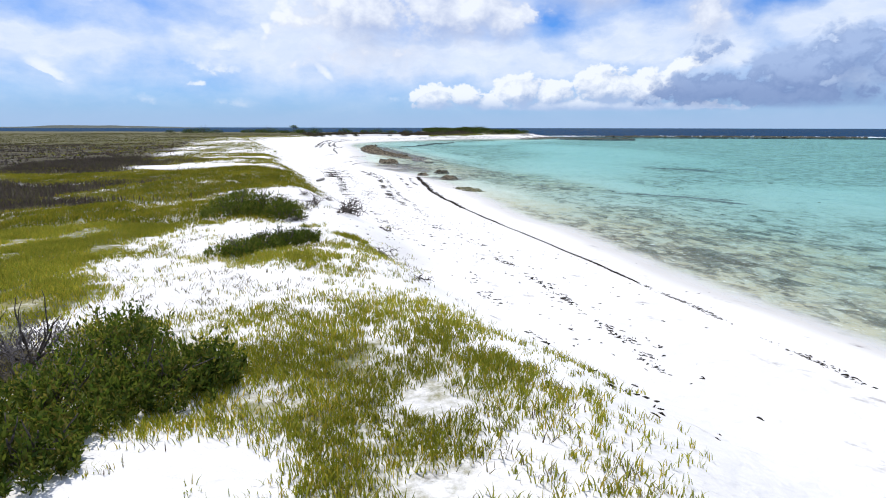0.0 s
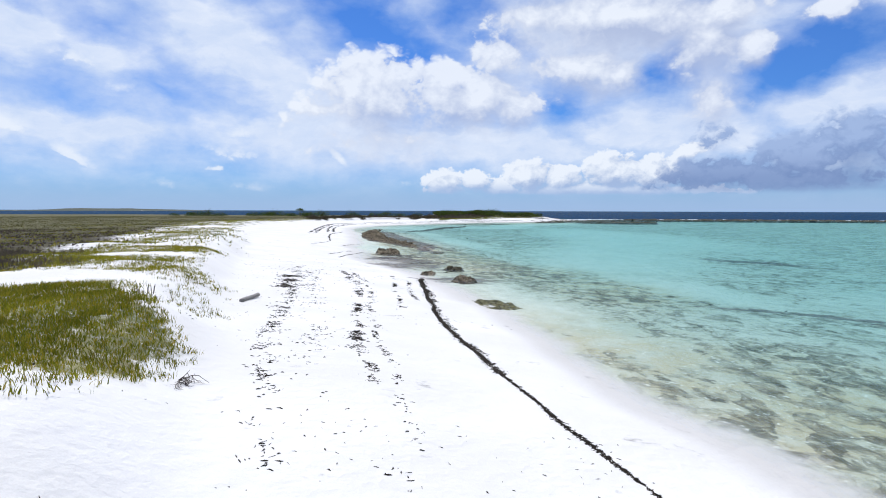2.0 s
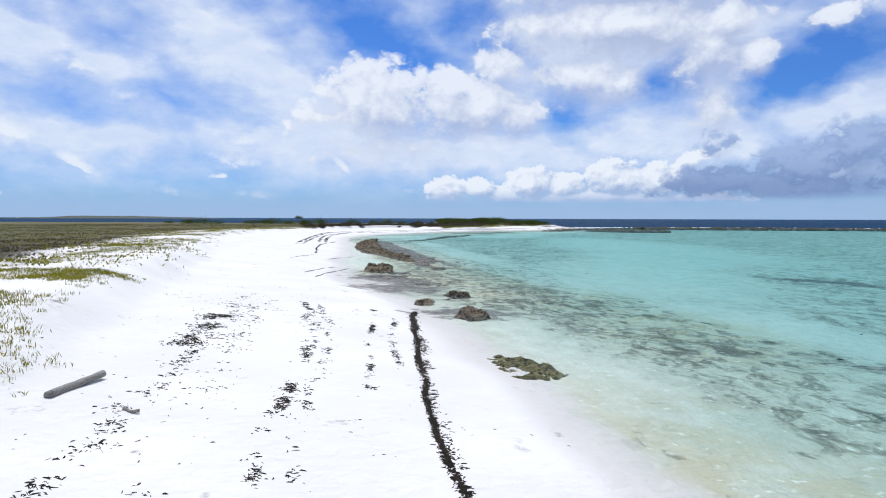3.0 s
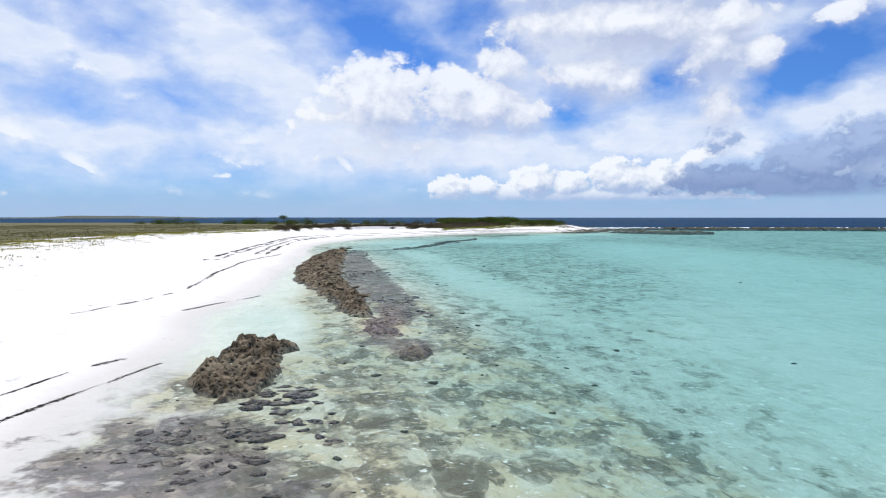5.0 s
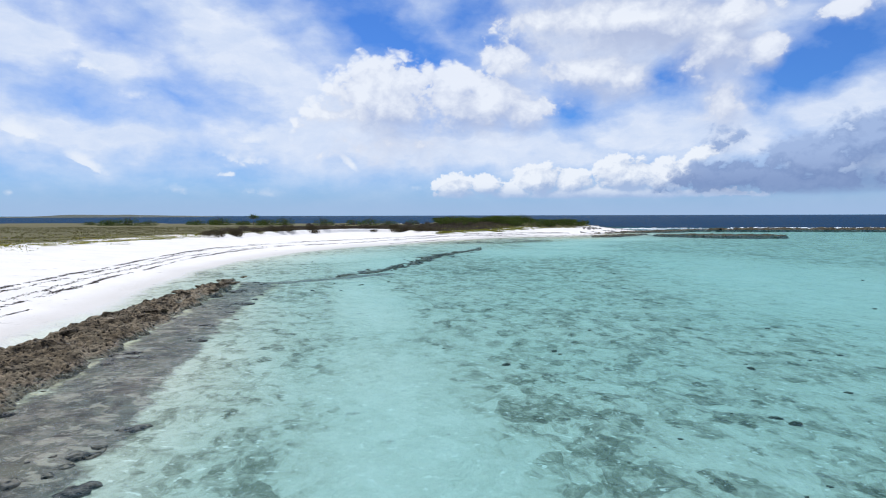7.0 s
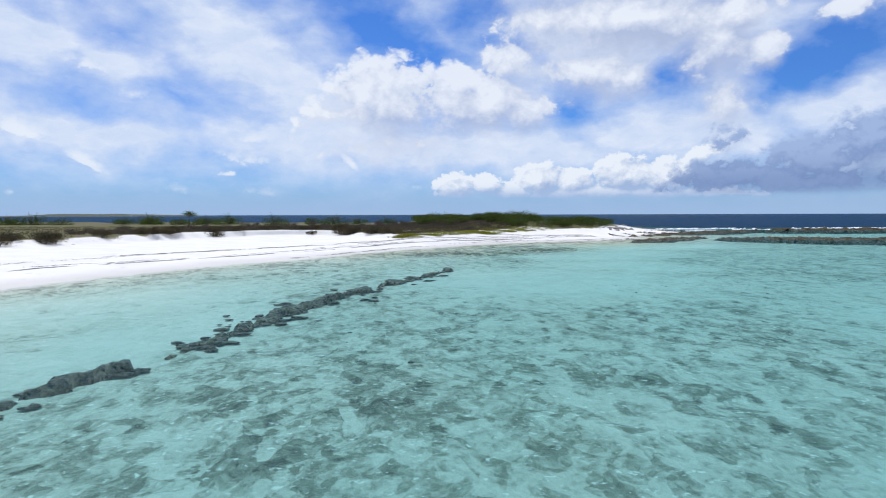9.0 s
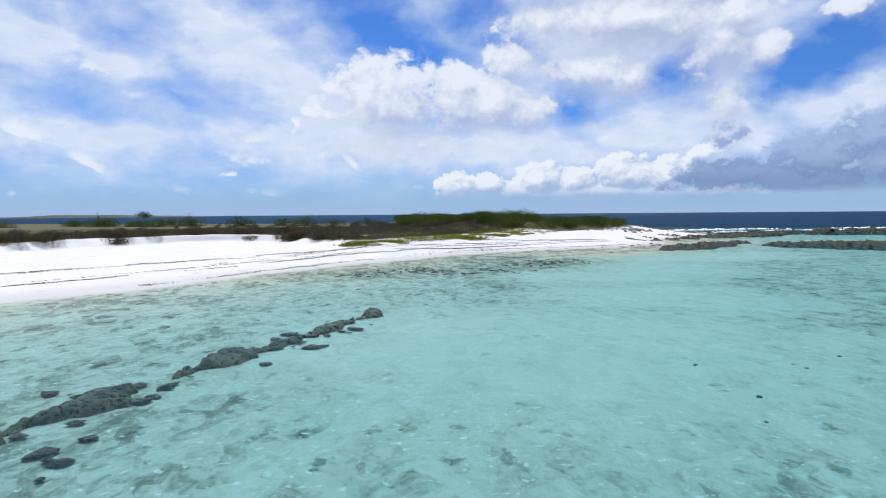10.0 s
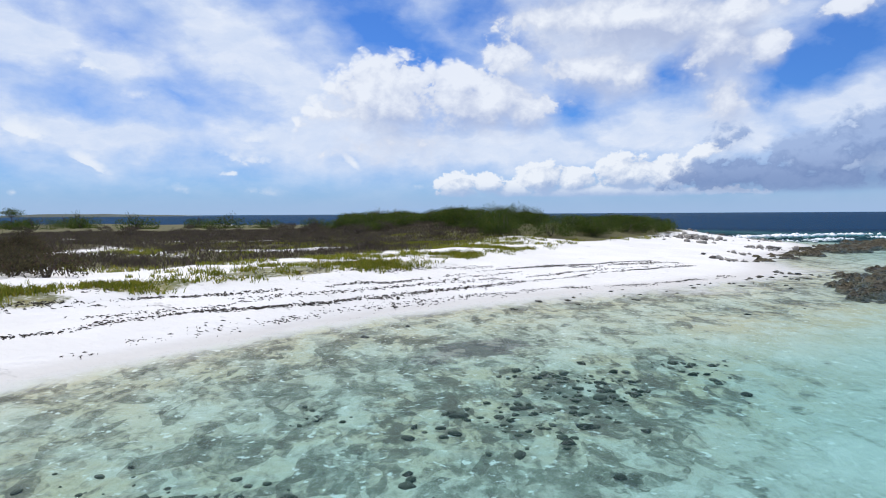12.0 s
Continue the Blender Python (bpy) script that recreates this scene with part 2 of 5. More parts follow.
SHORE = rounded([(24, -60), (13, -20), (9.8, 0), (8.5, 10.6), (7.3, 16.6), (6.0, 24.5), (4.6, 33), (3.4, 42), (1.9, 49.6), (-0.2, 57.5), (-3.6, 65), (-4.6, 70), (-4.9, 77),
                 (-6.6, 84), (-6.8, 96), (-8.4, 109), (-10.3, 126), (-12.6, 140), (-13.8, 155), (-12.6, 168), (-9.3, 180), (-4.6, 191), (1.3, 198.5), (5, 206),
                 (11.6, 215.5), (18.5, 224.2), (27, 230.8), (35, 234.6), (41, 238.8), (43.6, 243), (44.6, 248), (49, 254), (56, 261)])
NORTH = rounded([(56, 261), (62, 270), (63, 286), (52, 318), (10, 346), (-60, 385), (-150, 408), (-260, 412), (-420, 390), (-800, 300), (-2000, 0)])
LAND = np.vstack([SHORE, NORTH[1:], [(-4000, -400), (-4000, -4000), (300, -4000), (60, -150)]])
EDGE = rounded([(6, -40), (3.2, -5), (2.6, 2), (2.1, 4.4), (1.3, 7.1), (0.6, 9), (-0.2, 12.5), (-1.4, 17.7), (-3.9, 27.5), (-5.4, 34), (-7.8, 41.5), (-11.8, 60), (-18, 85), (-24, 104),
                (-28.5, 130), (-30.5, 155), (-31, 180), (-29, 200), (-25, 216), (-19, 232), (-12, 243), (-5, 242), (1, 235), (5.5, 225.5), (9.5, 220.6), (12, 223.4), (16.5, 228), (20.6, 232.6),
                (24.3, 238.4), (32, 250), (42, 262), (50, 274), (57, 284), (54, 308), (10.4, 344.6), (-60, 384), (-151, 405), (-260, 409), (-420, 387), (-800, 297)])
GREEN_LAND = np.vstack([EDGE, [(-2000, -10), (-3990, -410), (-3990, -3990), (200, -3990)]])
REEF = rounded([(50, 258), (62, 268), (84, 283), (115, 284), (150, 276), (190, 262), (260, 230), (420, 150), (900, -150), (3000, -1500)])
OPEN_SEA = np.vstack([REEF, [(4900, -1500), (4900, 4900), (-4900, 4900), (-4900, -420), (-2000, 0)], NORTH[::-1]])
MOUND = rounded([(14, 312), (19, 292), (28, 275), (37, 264), (44, 270), (50, 281)])


def ellipse(x, y, cx, cy, rx, ry, turn=0.0):
    """1 in the middle of a patch of the plan, 0 at its rim and past it."""
    c, s = math.cos(radians(turn)), math.sin(radians(turn))
    u, v = ((x - cx) * c + (y - cy) * s) / rx, (-(x - cx) * s + (y - cy) * c) / ry
    return np.clip(1.6 * (1 - np.sqrt(u * u + v * v)), 0, 1)


def most(x, y, patches):
    return np.max([ellipse(x, y, *p) for p in patches], axis=0)


def strip(pts, wide):
    """A closed outline round a line, of a half width that ends in points."""
    pts = rounded(pts, 2)
    t = np.gradient(pts, axis=0)
    t /= np.linalg.norm(t, axis=1)[:, None]
    side = np.stack([-t[:, 1], t[:, 0]], -1) * (wide * np.sin(np.linspace(0.25, np.pi - 0.25, len(pts))) ** 0.6)[:, None]
    return np.vstack([pts + side, (pts - side)[::-1]])


BAR = strip([(3.9, 161.2), (4.6, 164), (5.2, 168.5), (6.6, 173.5), (8.2, 178), (9.6, 181.8), (11.2, 185.2), (12.6, 188.6), (13.2, 190.0)], 0.4)
BAR_END = strip([(-1.6, 148.2), (0.5, 152.6), (2.2, 156.6), (3.4, 159.9)], 0.34)
SHELF = np.array([(0.9, 84.6), (0.2, 83.6), (0.7, 80.2), (2.2, 79.8), (2.4, 83), (1.8, 88), (0.8, 88.4)])
FLAT_ROCK = np.array([(2.0, 76.8), (1.8, 78.6), (2.6, 79.4), (3.5, 78.2), (3.1, 76.4)])


def height(x, y):
    """The ground's height over the still water."""
    x, y = np.asarray(x, float), np.asarray(y, float)
    s = area_dist(x, y, LAND) + 0.35 * noise2(x, y, 5, 3, 2)
    v = area_dist(x, y, GREEN_LAND) + 0.5 * noise2(x, y, 4, 4, 2)
    u = np.clip(s / np.maximum(s - np.minimum(v, 0), 0.01), 0, 1)
    scarp = smooth(y, 196, 212) * smooth(-x, -4, 4) * smooth(-y, -262, -250)
    beach = 1.15 * u**0.85 + 0.03 * noise2(x, y, 2.2, 5, 2) * np.clip(s / 2, 0, 1)
    beach -= 0.35 * scarp * smooth(u, 0.3, 0.9)
    low = smooth(y, 120, 205)
    beach = beach * (1 - 0.14 * low)
    inner = (1 - 0.75 * low) * (0.72 * np.exp(-np.clip(v - 3.0, 0, 99) / 16.0) + 0.12) * smooth(v, -1.0, 1.5)
    dune = beach + inner + (0.16 * noise2(x, y, 7, 6, 3) + 0.06 * noise2(x, y, 1.6, 7, 2)) * smooth(v, 0, 3)
    dune += 0.55 * scarp * smooth(v, -0.3, 0.5)
    dune += 1.35 * np.exp(-((line_dist(x, y, MOUND) / 10.0) ** 2)) * smooth(v, 0, 9)
    d = np.clip(-s, 0, None)
    shelf = most(x, y, [(0.5, 67, 8, 16, 15), (0, 92, 6, 22, 10), (-4, 116, 6, 24, 8), (33, 228, 16, 9, 30), (48, 244, 16, 12, 40)])
    bed = -(0.62 * (1 - np.exp(-d / 11.0)) + 0.06 * d / (d + 3)) * (1 - 0.6 * shelf)
    bed += 0.04 * noise2(x, y, 3.0, 8, 3) * smooth(d, 0.5, 4)
    deep = area_dist(x, y, OPEN_SEA)
    bed -= 9.0 * smooth(deep, 3, 60) * smooth(d, 2, 30)
    return np.where(s > 0, dune, bed)


DUNE_PATCH = np.array([(-3.3, 24.6), (-3.5, 26.4), (-4.2, 28.6), (-5.4, 30.2), (-7.2, 32.4), (-9.7, 31.6), (-13, 32), (-13, 28), (-8.5, 26.6), (-5.6, 24.6), (-4.4, 23.2), (-3.8, 23.4)])


def cover(x, y):
    """How much of the ground green and dry plants hide, each 0 to 1."""
    v = area_dist(x, y, GREEN_LAND)
    edge = smooth((v + 1.2 * noise2(x, y, 2.6, 11, 3) + 0.2) / (1 + 0.6 * smooth(-y, -24, -14)), -0.1, 1.2)
    blow = most(x, y, [(-3.4, 12.3, 2.8, 2.2, 20), (-2.9, 19.6, 2.9, 4.6, 22), (-1.5, 14.2, 1.5, 3.0, 15), (-10.5, 34.5, 6.0, 2.8, -25), (-2.9, 8.0, 2.6, 1.6, 10), (-1.6, 3.5, 1.15, 0.78, 30), (-4.6, 9.6, 1.6, 0.8, 10), (-16, 60, 6, 2.0, -30), (-12, 45, 5, 2.0, -35),
                       (7.6, 228, 4.2, 3.6, 40), (12, 246.5, 6, 4.2, 25), (1, 261, 9, 4.5, 10), (-13, 268, 11, 2.6, 10), (-34, 266, 10, 3, 0), (-22, 90, 6, 5, -20)])
    sandy = np.clip(blow * 1.8 + 0.35 * noise2(x, y, 1.7, 12, 3) * (blow > 0), 0, 1)
    n = noise2(x, y, 9, 13, 3)
    dry = smooth(v, 12, 24) * (0.95 + 0.2 * n)
    dry = np.maximum(dry, most(x, y, [(-11, 19.5, 5.5, 2.2, 15), (-15, 24, 7, 4, 0), (-3.6, 5.3, 0.9, 0.9), (-21, 40, 12, 6, -30), (-9, 30.5, 4, 1.2, -8), (5.5, 236, 9, 4.6, 8), (16, 243, 8, 4.5, 35), (-12, 248, 10, 5, 10)]) * 1.2)
    dry = np.maximum(dry, smooth(n, 0.25, 0.7) * 0.7 * smooth(v, 5, 12))
    dry = np.maximum(dry, 0.72 * smooth(v, 6, 11))
    dry = np.maximum(dry, smooth(-line_dist(x, y, MOUND), -12, -8) * smooth(v, 0.5, 2.0))
    dry = np.maximum(dry, 0.9 * smooth(v, 0.3, 1.5) * smooth(y, 200, 210) * smooth(-x, -2, 3))
    green = (0.75 + 0.5 * noise2(x, y, 3.2, 14, 3)) * (1 - np.clip(dry, 0, 1))
    tail = 1 - 0.4 * np.exp(-np.clip(v, 0, 50) / 3.0)
    tail = np.maximum(tail, smooth(y, 90, 120)) * (1 - 0.6 * smooth(y, 200, 215) * smooth(-v, -16, -8))
    keep = edge * (1 - sandy)
    lush = most(x, y, [(-9.0, 14.5, 6.5, 4.2, 10), (-5.8, 7.4, 2.4, 2.6, 0), (-7.6, 10.6, 3.6, 3.0, 0), (-14, 29, 7, 3.0, -10), (-14, 12, 7, 6, 0), (-7.5, 22.5, 4.0, 3.4, 0), (-0.6, 5.6, 0.7, 0.9, 15), (-1.2, 12.8, 0.42, 0.26, 0), (-0.7, 12.25, 0.26, 0.26, 0), (-2.05, 13.5, 0.32, 0.24, 0),
                       (9.6, 222.4, 2.4, 1.5, 20), (12.3, 225.2, 2.6, 1.2, 35), (15.8, 229.4, 3.2, 1.5, 40), (19.6, 234, 3.2, 1.6, 45), (23.6, 239.5, 3.0, 1.4, 55), (28, 246.5, 3, 1.2, 55), (21, 254, 5, 2, 10)])
    lush = np.clip(1.9 * lush + 0.9 * noise2(x, y, 1.7, 15, 3) * (lush > 0), 0, 1)
    mat = area_dist(x, y, DUNE_PATCH) + 0.5 * noise2(x, y, 1.3, 16, 3)
    lush = np.maximum(lush, smooth(mat, -0.1, 0.5))
    green = np.clip(green, 0, 1) * keep * tail * (1 - 0.85 * smooth(-line_dist(x, y, DUNE_PATCH), -2.2, -0.4) * (x > -7) * (mat < 0))
    return np.maximum(green, lush), np.clip(dry, 0, 1) * keep * (1 - lush)


# ---- materials ----
def material(name):
    m = bpy.data.materials.new(name)
    m.use_nodes = True
    n = Nodes(m.node_tree)
    for old in list(m.node_tree.nodes):
        m.node_tree.nodes.remove(old)
    return m, n


def finish(n, colour, rough=0.8, bump=None, strength=0.4, distance=0.02, **extra):
    ins = {"Base Color": colour, "Roughness": rough}
    ins.update({k.replace("_", " "): v for k, v in extra.items()})
    if bump is not None:
        ins["Normal"] = n.add("ShaderNodeBump", {"Strength": strength, "Distance": distance, "Height": bump}).outputs[0]
    for k in ("Base Color",):
        if not hasattr(ins[k], "is_linked"):
            ins[k] = (*ins[k], 1)
    sh = n.add("ShaderNodeBsdfPrincipled", ins)
    n.add("ShaderNodeOutputMaterial", [sh.outputs[0]])


def ground_material():
    m, n = material("sand_and_soil")
    p = n.add("ShaderNodeNewGeometry").outputs["Position"]
    z = n.add("ShaderNodeSeparateXYZ", [p]).outputs[2]
    grain = n.noise(p, 60.0, 3.0)
    dimple = n.noise(p, 3.5, 5.0, 0.55)
    patch = n.noise(p, 0.35, 4.0)
    sand = n.mix(n.ramp(patch, 0.3, 0.7), (0.72, 0.695, 0.67), (0.66, 0.635, 0.605))
    sand = n.mix(n.ramp(grain, 0.35, 0.75, 0, 0.2), sand, (0.5, 0.46, 0.4))
    wet = n.ramp(n.m("ADD", z, n.m("MULTIPLY", n.m("SUBTRACT", patch, 0.5), 0.12)), 0.03, 0.2, 1.0, 0.0)
    sand = n.mix(n.m("MULTIPLY", wet, 0.45), sand, (0.40, 0.37, 0.33))
    # seabed: pale sand with blotches of weed, darker in the weedy stretches
    stray = n.vec("SUBTRACT", n.add("ShaderNodeTexNoise", {"Vector": p, "Scale": 0.9, "Detail": 3.0}).outputs[1], (0.5, 0.5, 0.5))
    q = n.vec("ADD", n.vec("MULTIPLY", p, (1, 1, 0)), n.vec("SCALE", stray, None, 0.4))
    weedy = n.add("ShaderNodeAttribute", attribute_name="weedy").outputs["Fac"]
    zone = n.m("ADD", weedy, n.m("MULTIPLY", n.m("SUBTRACT", n.noise(p, 0.09, 4.0, 0.6), 0.5), 1.1), clamp=True)
    clean = n.add("ShaderNodeAttribute", attribute_name="clean").outputs["Fac"]
    zone = n.m("MULTIPLY", zone, n.ramp(clean, 0.0, 1.0, 1.0, 0.35))
    qs = n.vec("MULTIPLY", q, (1.0, 0.7, 0.0))
    mott = n.noise(qs, 1.15, 4.0, 0.6)
    # weed grows in pads of a hand to half a metre, each of its own tone, with single dark tufts between
    qp = n.vec("ADD", n.vec("MULTIPLY", p, (1.0, 0.55, 0.0)), n.vec("SCALE", stray, None, 0.55))
    pads = [n.add("ShaderNodeSeparateColor", [n.add("ShaderNodeTexVoronoi", {"Vector": qp, "Scale": k}, voronoi_dimensions="2D").outputs[1]]).outputs[0] for k in (1.6, 3.3, 7.0)]
    pad = n.m("ADD", n.m("ADD", n.m("MULTIPLY", pads[0], 0.4), n.m("MULTIPLY", pads[1], 0.36)), n.m("MULTIPLY", pads[2], 0.24))
    tuft = n.add("ShaderNodeTexVoronoi", {"Vector": qp, "Scale": 0.95}, voronoi_dimensions="2D").outputs
    tuft = n.m("MULTIPLY", n.ramp(n.m("ADD", tuft[0], n.m("MULTIPLY", n.m("SUBTRACT", n.noise(p, 5.0, 4.0, 0.65), 0.5), 0.7)), 0.08, 0.2, 1.0, 0.0), n.m("GREATER_THAN", n.add("ShaderNodeSeparateColor", [tuft[1]]).outputs[1], 0.66))
    grit = n.m("ADD", n.m("MULTIPLY", n.noise(qs, 2.8, 4.0, 0.65), 0.5), n.m("MULTIPLY", n.noise(qs, 7.5, 3.0, 0.65), 0.5))
    wide = n.m("ADD", n.m("MULTIPLY", n.noise(qs, 0.33, 3.0, 0.55), 0.45), n.m("MULTIPLY", mott, 0.55))
    tone = n.m("ADD", n.m("MULTIPLY", n.m("SUBTRACT", wide, 0.5), 2.2), n.m("ADD", n.m("MULTIPLY", n.m("SUBTRACT", pad, 0.5), 1.35), n.m("MULTIPLY", n.m("SUBTRACT", grit, 0.5), 2.0)))
    rubble = n.add("ShaderNodeAttribute", attribute_name="rubble").outputs["Fac"]
    tone = n.m("ADD", n.m("MULTIPLY", tone, n.ramp(zone, 0.0, 0.8, 0.65, 1.25)), n.m("ADD", n.ramp(clean, 0.0, 1.6, 0.14, -0.8, False), n.m("ADD", n.m("MULTIPLY", zone, 0.5), n.m("MULTIPLY", rubble, 0.17))))
    tone = n.m("ADD", tone, n.m("MULTIPLY", tuft, n.ramp(clean, 0.0, 1.0, 0.7, 0.35)))
    bed = n.mix(n.ramp(tone, -1.1, -0.1, smooth=False), (0.62, 0.62, 0.53), (0.50, 0.51, 0.42))
    bed = n.mix(n.ramp(tone, -0.1, 0.4, smooth=False), bed, (0.40, 0.41, 0.325))
    bed = n.mix(n.ramp(tone, 0.35, 0.8, smooth=False), bed, (0.21, 0.215, 0.16))
    bed = n.mix(n.ramp(tone, 0.8, 1.4, smooth=False), bed, (0.075, 0.08, 0.055))
    brown = n.m("MULTIPLY", rubble, n.ramp(n.noise(q, 0.8, 5.0, 0.65), 0.40, 0.58, 0.2, 0.8))
    bed = n.mix(brown, bed, n.mix(n.ramp(tone, 0.2, 0.9), (0.44, 0.38, 0.23), (0.11, 0.09, 0.058)))
    # bright flecks painted into the bed's colour for sunlight focused by the ripples
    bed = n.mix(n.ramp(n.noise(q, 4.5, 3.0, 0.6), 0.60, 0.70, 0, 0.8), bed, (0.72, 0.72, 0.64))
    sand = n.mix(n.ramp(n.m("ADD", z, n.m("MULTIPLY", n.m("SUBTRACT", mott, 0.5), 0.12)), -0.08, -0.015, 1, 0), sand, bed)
    green = n.add("ShaderNodeAttribute", attribute_name="green").outputs["Fac"]
    dry = n.add("ShaderNodeAttribute", attribute_name="dry").outputs["Fac"]
    rock = n.add("ShaderNodeAttribute", attribute_name="rock").outputs["Fac"]
    fray = n.m("MULTIPLY", n.m("SUBTRACT", n.noise(p, 5.0, 6.0, 0.7), 0.5), 1.3)
    gcol = n.mix(n.ramp(n.noise(p, 0.6, 5.0, 0.6), 0.35, 0.68), (0.085, 0.095, 0.014), (0.19, 0.165, 0.026))
    gcol = n.mix(n.ramp(n.noise(p, 4.0, 4.0, 0.6), 0.4, 0.75, 0, 0.7), gcol, (0.07, 0.075, 0.02))
    dcol = n.mix(n.ramp(n.noise(n.vec("MULTIPLY", p, (0.5, 1.4, 1)), 0.25, 6.0, 0.65), 0.35, 0.68), (0.05, 0.041, 0.026), (0.078, 0.068, 0.028))
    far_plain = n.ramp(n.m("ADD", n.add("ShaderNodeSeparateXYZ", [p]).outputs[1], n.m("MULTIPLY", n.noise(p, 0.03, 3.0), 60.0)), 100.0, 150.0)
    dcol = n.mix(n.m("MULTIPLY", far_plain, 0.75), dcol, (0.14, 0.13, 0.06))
    dcol = n.mix(n.ramp(n.noise(p, 2.5, 4.0, 0.6), 0.4, 0.75, 0, 0.6), dcol, (0.04, 0.034, 0.03))
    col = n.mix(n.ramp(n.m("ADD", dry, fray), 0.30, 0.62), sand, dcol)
    col = n.mix(n.ramp(n.m("ADD", green, fray), 0.6, 1.05, 0, 0.9), col, gcol)
    rcol = n.mix(n.ramp(n.noise(p, 1.1, 6.0, 0.7), 0.42, 0.6), (0.042, 0.032, 0.031), (0.16, 0.125, 0.11))
    rcol = n.mix(n.ramp(n.noise(p, 3.2, 5.0, 0.65, 0.5), 0.5, 0.56, 0, 0.8), rcol, (0.03, 0.025, 0.024))
    rcol = n.mix(n.ramp(n.noise(p, 2.1, 5.0, 0.65, 0.5), 0.54, 0.60, 0, 0.7), rcol, (0.34, 0.29, 0.23))
    col = n.mix(n.ramp(n.m("ADD", rock, n.m("ADD", n.m("MULTIPLY", fray, 0.7), n.m("MULTIPLY", n.m("SUBTRACT", n.noise(p, 0.9, 4.0, 0.6), 0.5), 2.2))), 0.3, 0.7, 0, 0.8), col, rcol)
    lump = n.m("MULTIPLY", n.ramp(z, -0.12, -0.03, 1.0, 0.0), n.m("ADD", n.m("MULTIPLY", grit, 1.6), pad))
    bump = n.m("ADD", n.m("ADD", dimple, n.m("MULTIPLY", grain, 0.06)), lump)
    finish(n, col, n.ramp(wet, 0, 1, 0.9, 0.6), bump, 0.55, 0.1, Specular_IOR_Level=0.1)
    return m


def water_material():
    m, n = material("sea_water")
    p = n.add("ShaderNodeNewGeometry").outputs["Position"]
    depth = n.add("ShaderNodeAttribute", attribute_name="depth").outputs["Fac"]
    # light lost on its way down and up, more of the red than of the blue
    r = n.m("EXPONENT", n.m("MULTIPLY", depth, -0.80))
    g = n.m("EXPONENT", n.m("MULTIPLY", depth, -0.29))
    b = n.m("EXPONENT", n.m("MULTIPLY", depth, -0.215))
    tint = n.add("ShaderNodeCombineColor", [r, g, b]).outputs[0]
    clear = n.add("ShaderNodeBsdfTransparent", [tint])
    body = n.add("ShaderNodeBsdfDiffuse", {0: (0.03, 0.16, 0.2, 1)})
    deep = n.mix(n.ramp(depth, 1.2, 6.0), (0.14, 0.42, 0.42), (0.012, 0.06, 0.14))
    n.tree.links.new(deep, body.inputs[0])
    murk = n.m("SUBTRACT", 1.0, n.m("EXPONENT", n.m("MULTIPLY", depth, -0.07)))
    under = n.add("ShaderNodeMixShader", [murk, clear.outputs[0], body.outputs[0]])
    rip = n.m("ADD", n.noise(n.vec("MULTIPLY", p, (0.8, 1.2, 1)), 2.2, 5.0, 0.6), n.m("MULTIPLY", n.noise(p, 0.4, 3.0), 1.2))
    bump = n.add("ShaderNodeBump", {"Strength": 1.0, "Distance": 0.3, "Height": rip}).outputs[0]
    gloss = n.add("ShaderNodeBsdfGlossy", {"Color": (1, 1, 1, 1), "Roughness": 0.08, "Normal": bump})
    fres = n.add("ShaderNodeFresnel", {"IOR": 1.33, "Normal": bump})
    out = n.add("ShaderNodeMixShader", [n.m("MULTIPLY", fres.outputs[0], n.ramp(depth, 1.2, 4.0, 0.17, 0.17)), under.outputs[0], gloss.outputs[0]])
    n.add("ShaderNodeOutputMaterial", [out.outputs[0]])
    return m


def plant_material(name, a, b, c=None, rough=0.65):
    """A leaf colour that wanders from blade to blade between two tones, with a few of a third."""
    m, n = material(name)
    geo = n.add("ShaderNodeNewGeometry").outputs
    col = n.mix(geo["Random Per Island"], a, b)
    if c:
        pick = n.m("GREATER_THAN", n.m("FRACT", n.m("MULTIPLY", geo["Random Per Island"], 7.31)), 0.8)
        col = n.mix(pick, col, c)
    col = n.mix(n.ramp(n.noise(geo["Position"], 0.7, 3.0), 0.3, 0.7, 0, 0.5), col, tuple(0.5 * v for v in a))
    face = n.add("ShaderNodeBsdfPrincipled", {"Base Color": col, "Roughness": rough, "Specular IOR Level": 0.15})
    glow = n.add("ShaderNodeBsdfTranslucent", {"Color": col})
    n.add("ShaderNodeOutputMaterial", [n.add("ShaderNodeMixShader", [0.55, face.outputs[0], glow.outputs[0]]).outputs[0]])
    return m


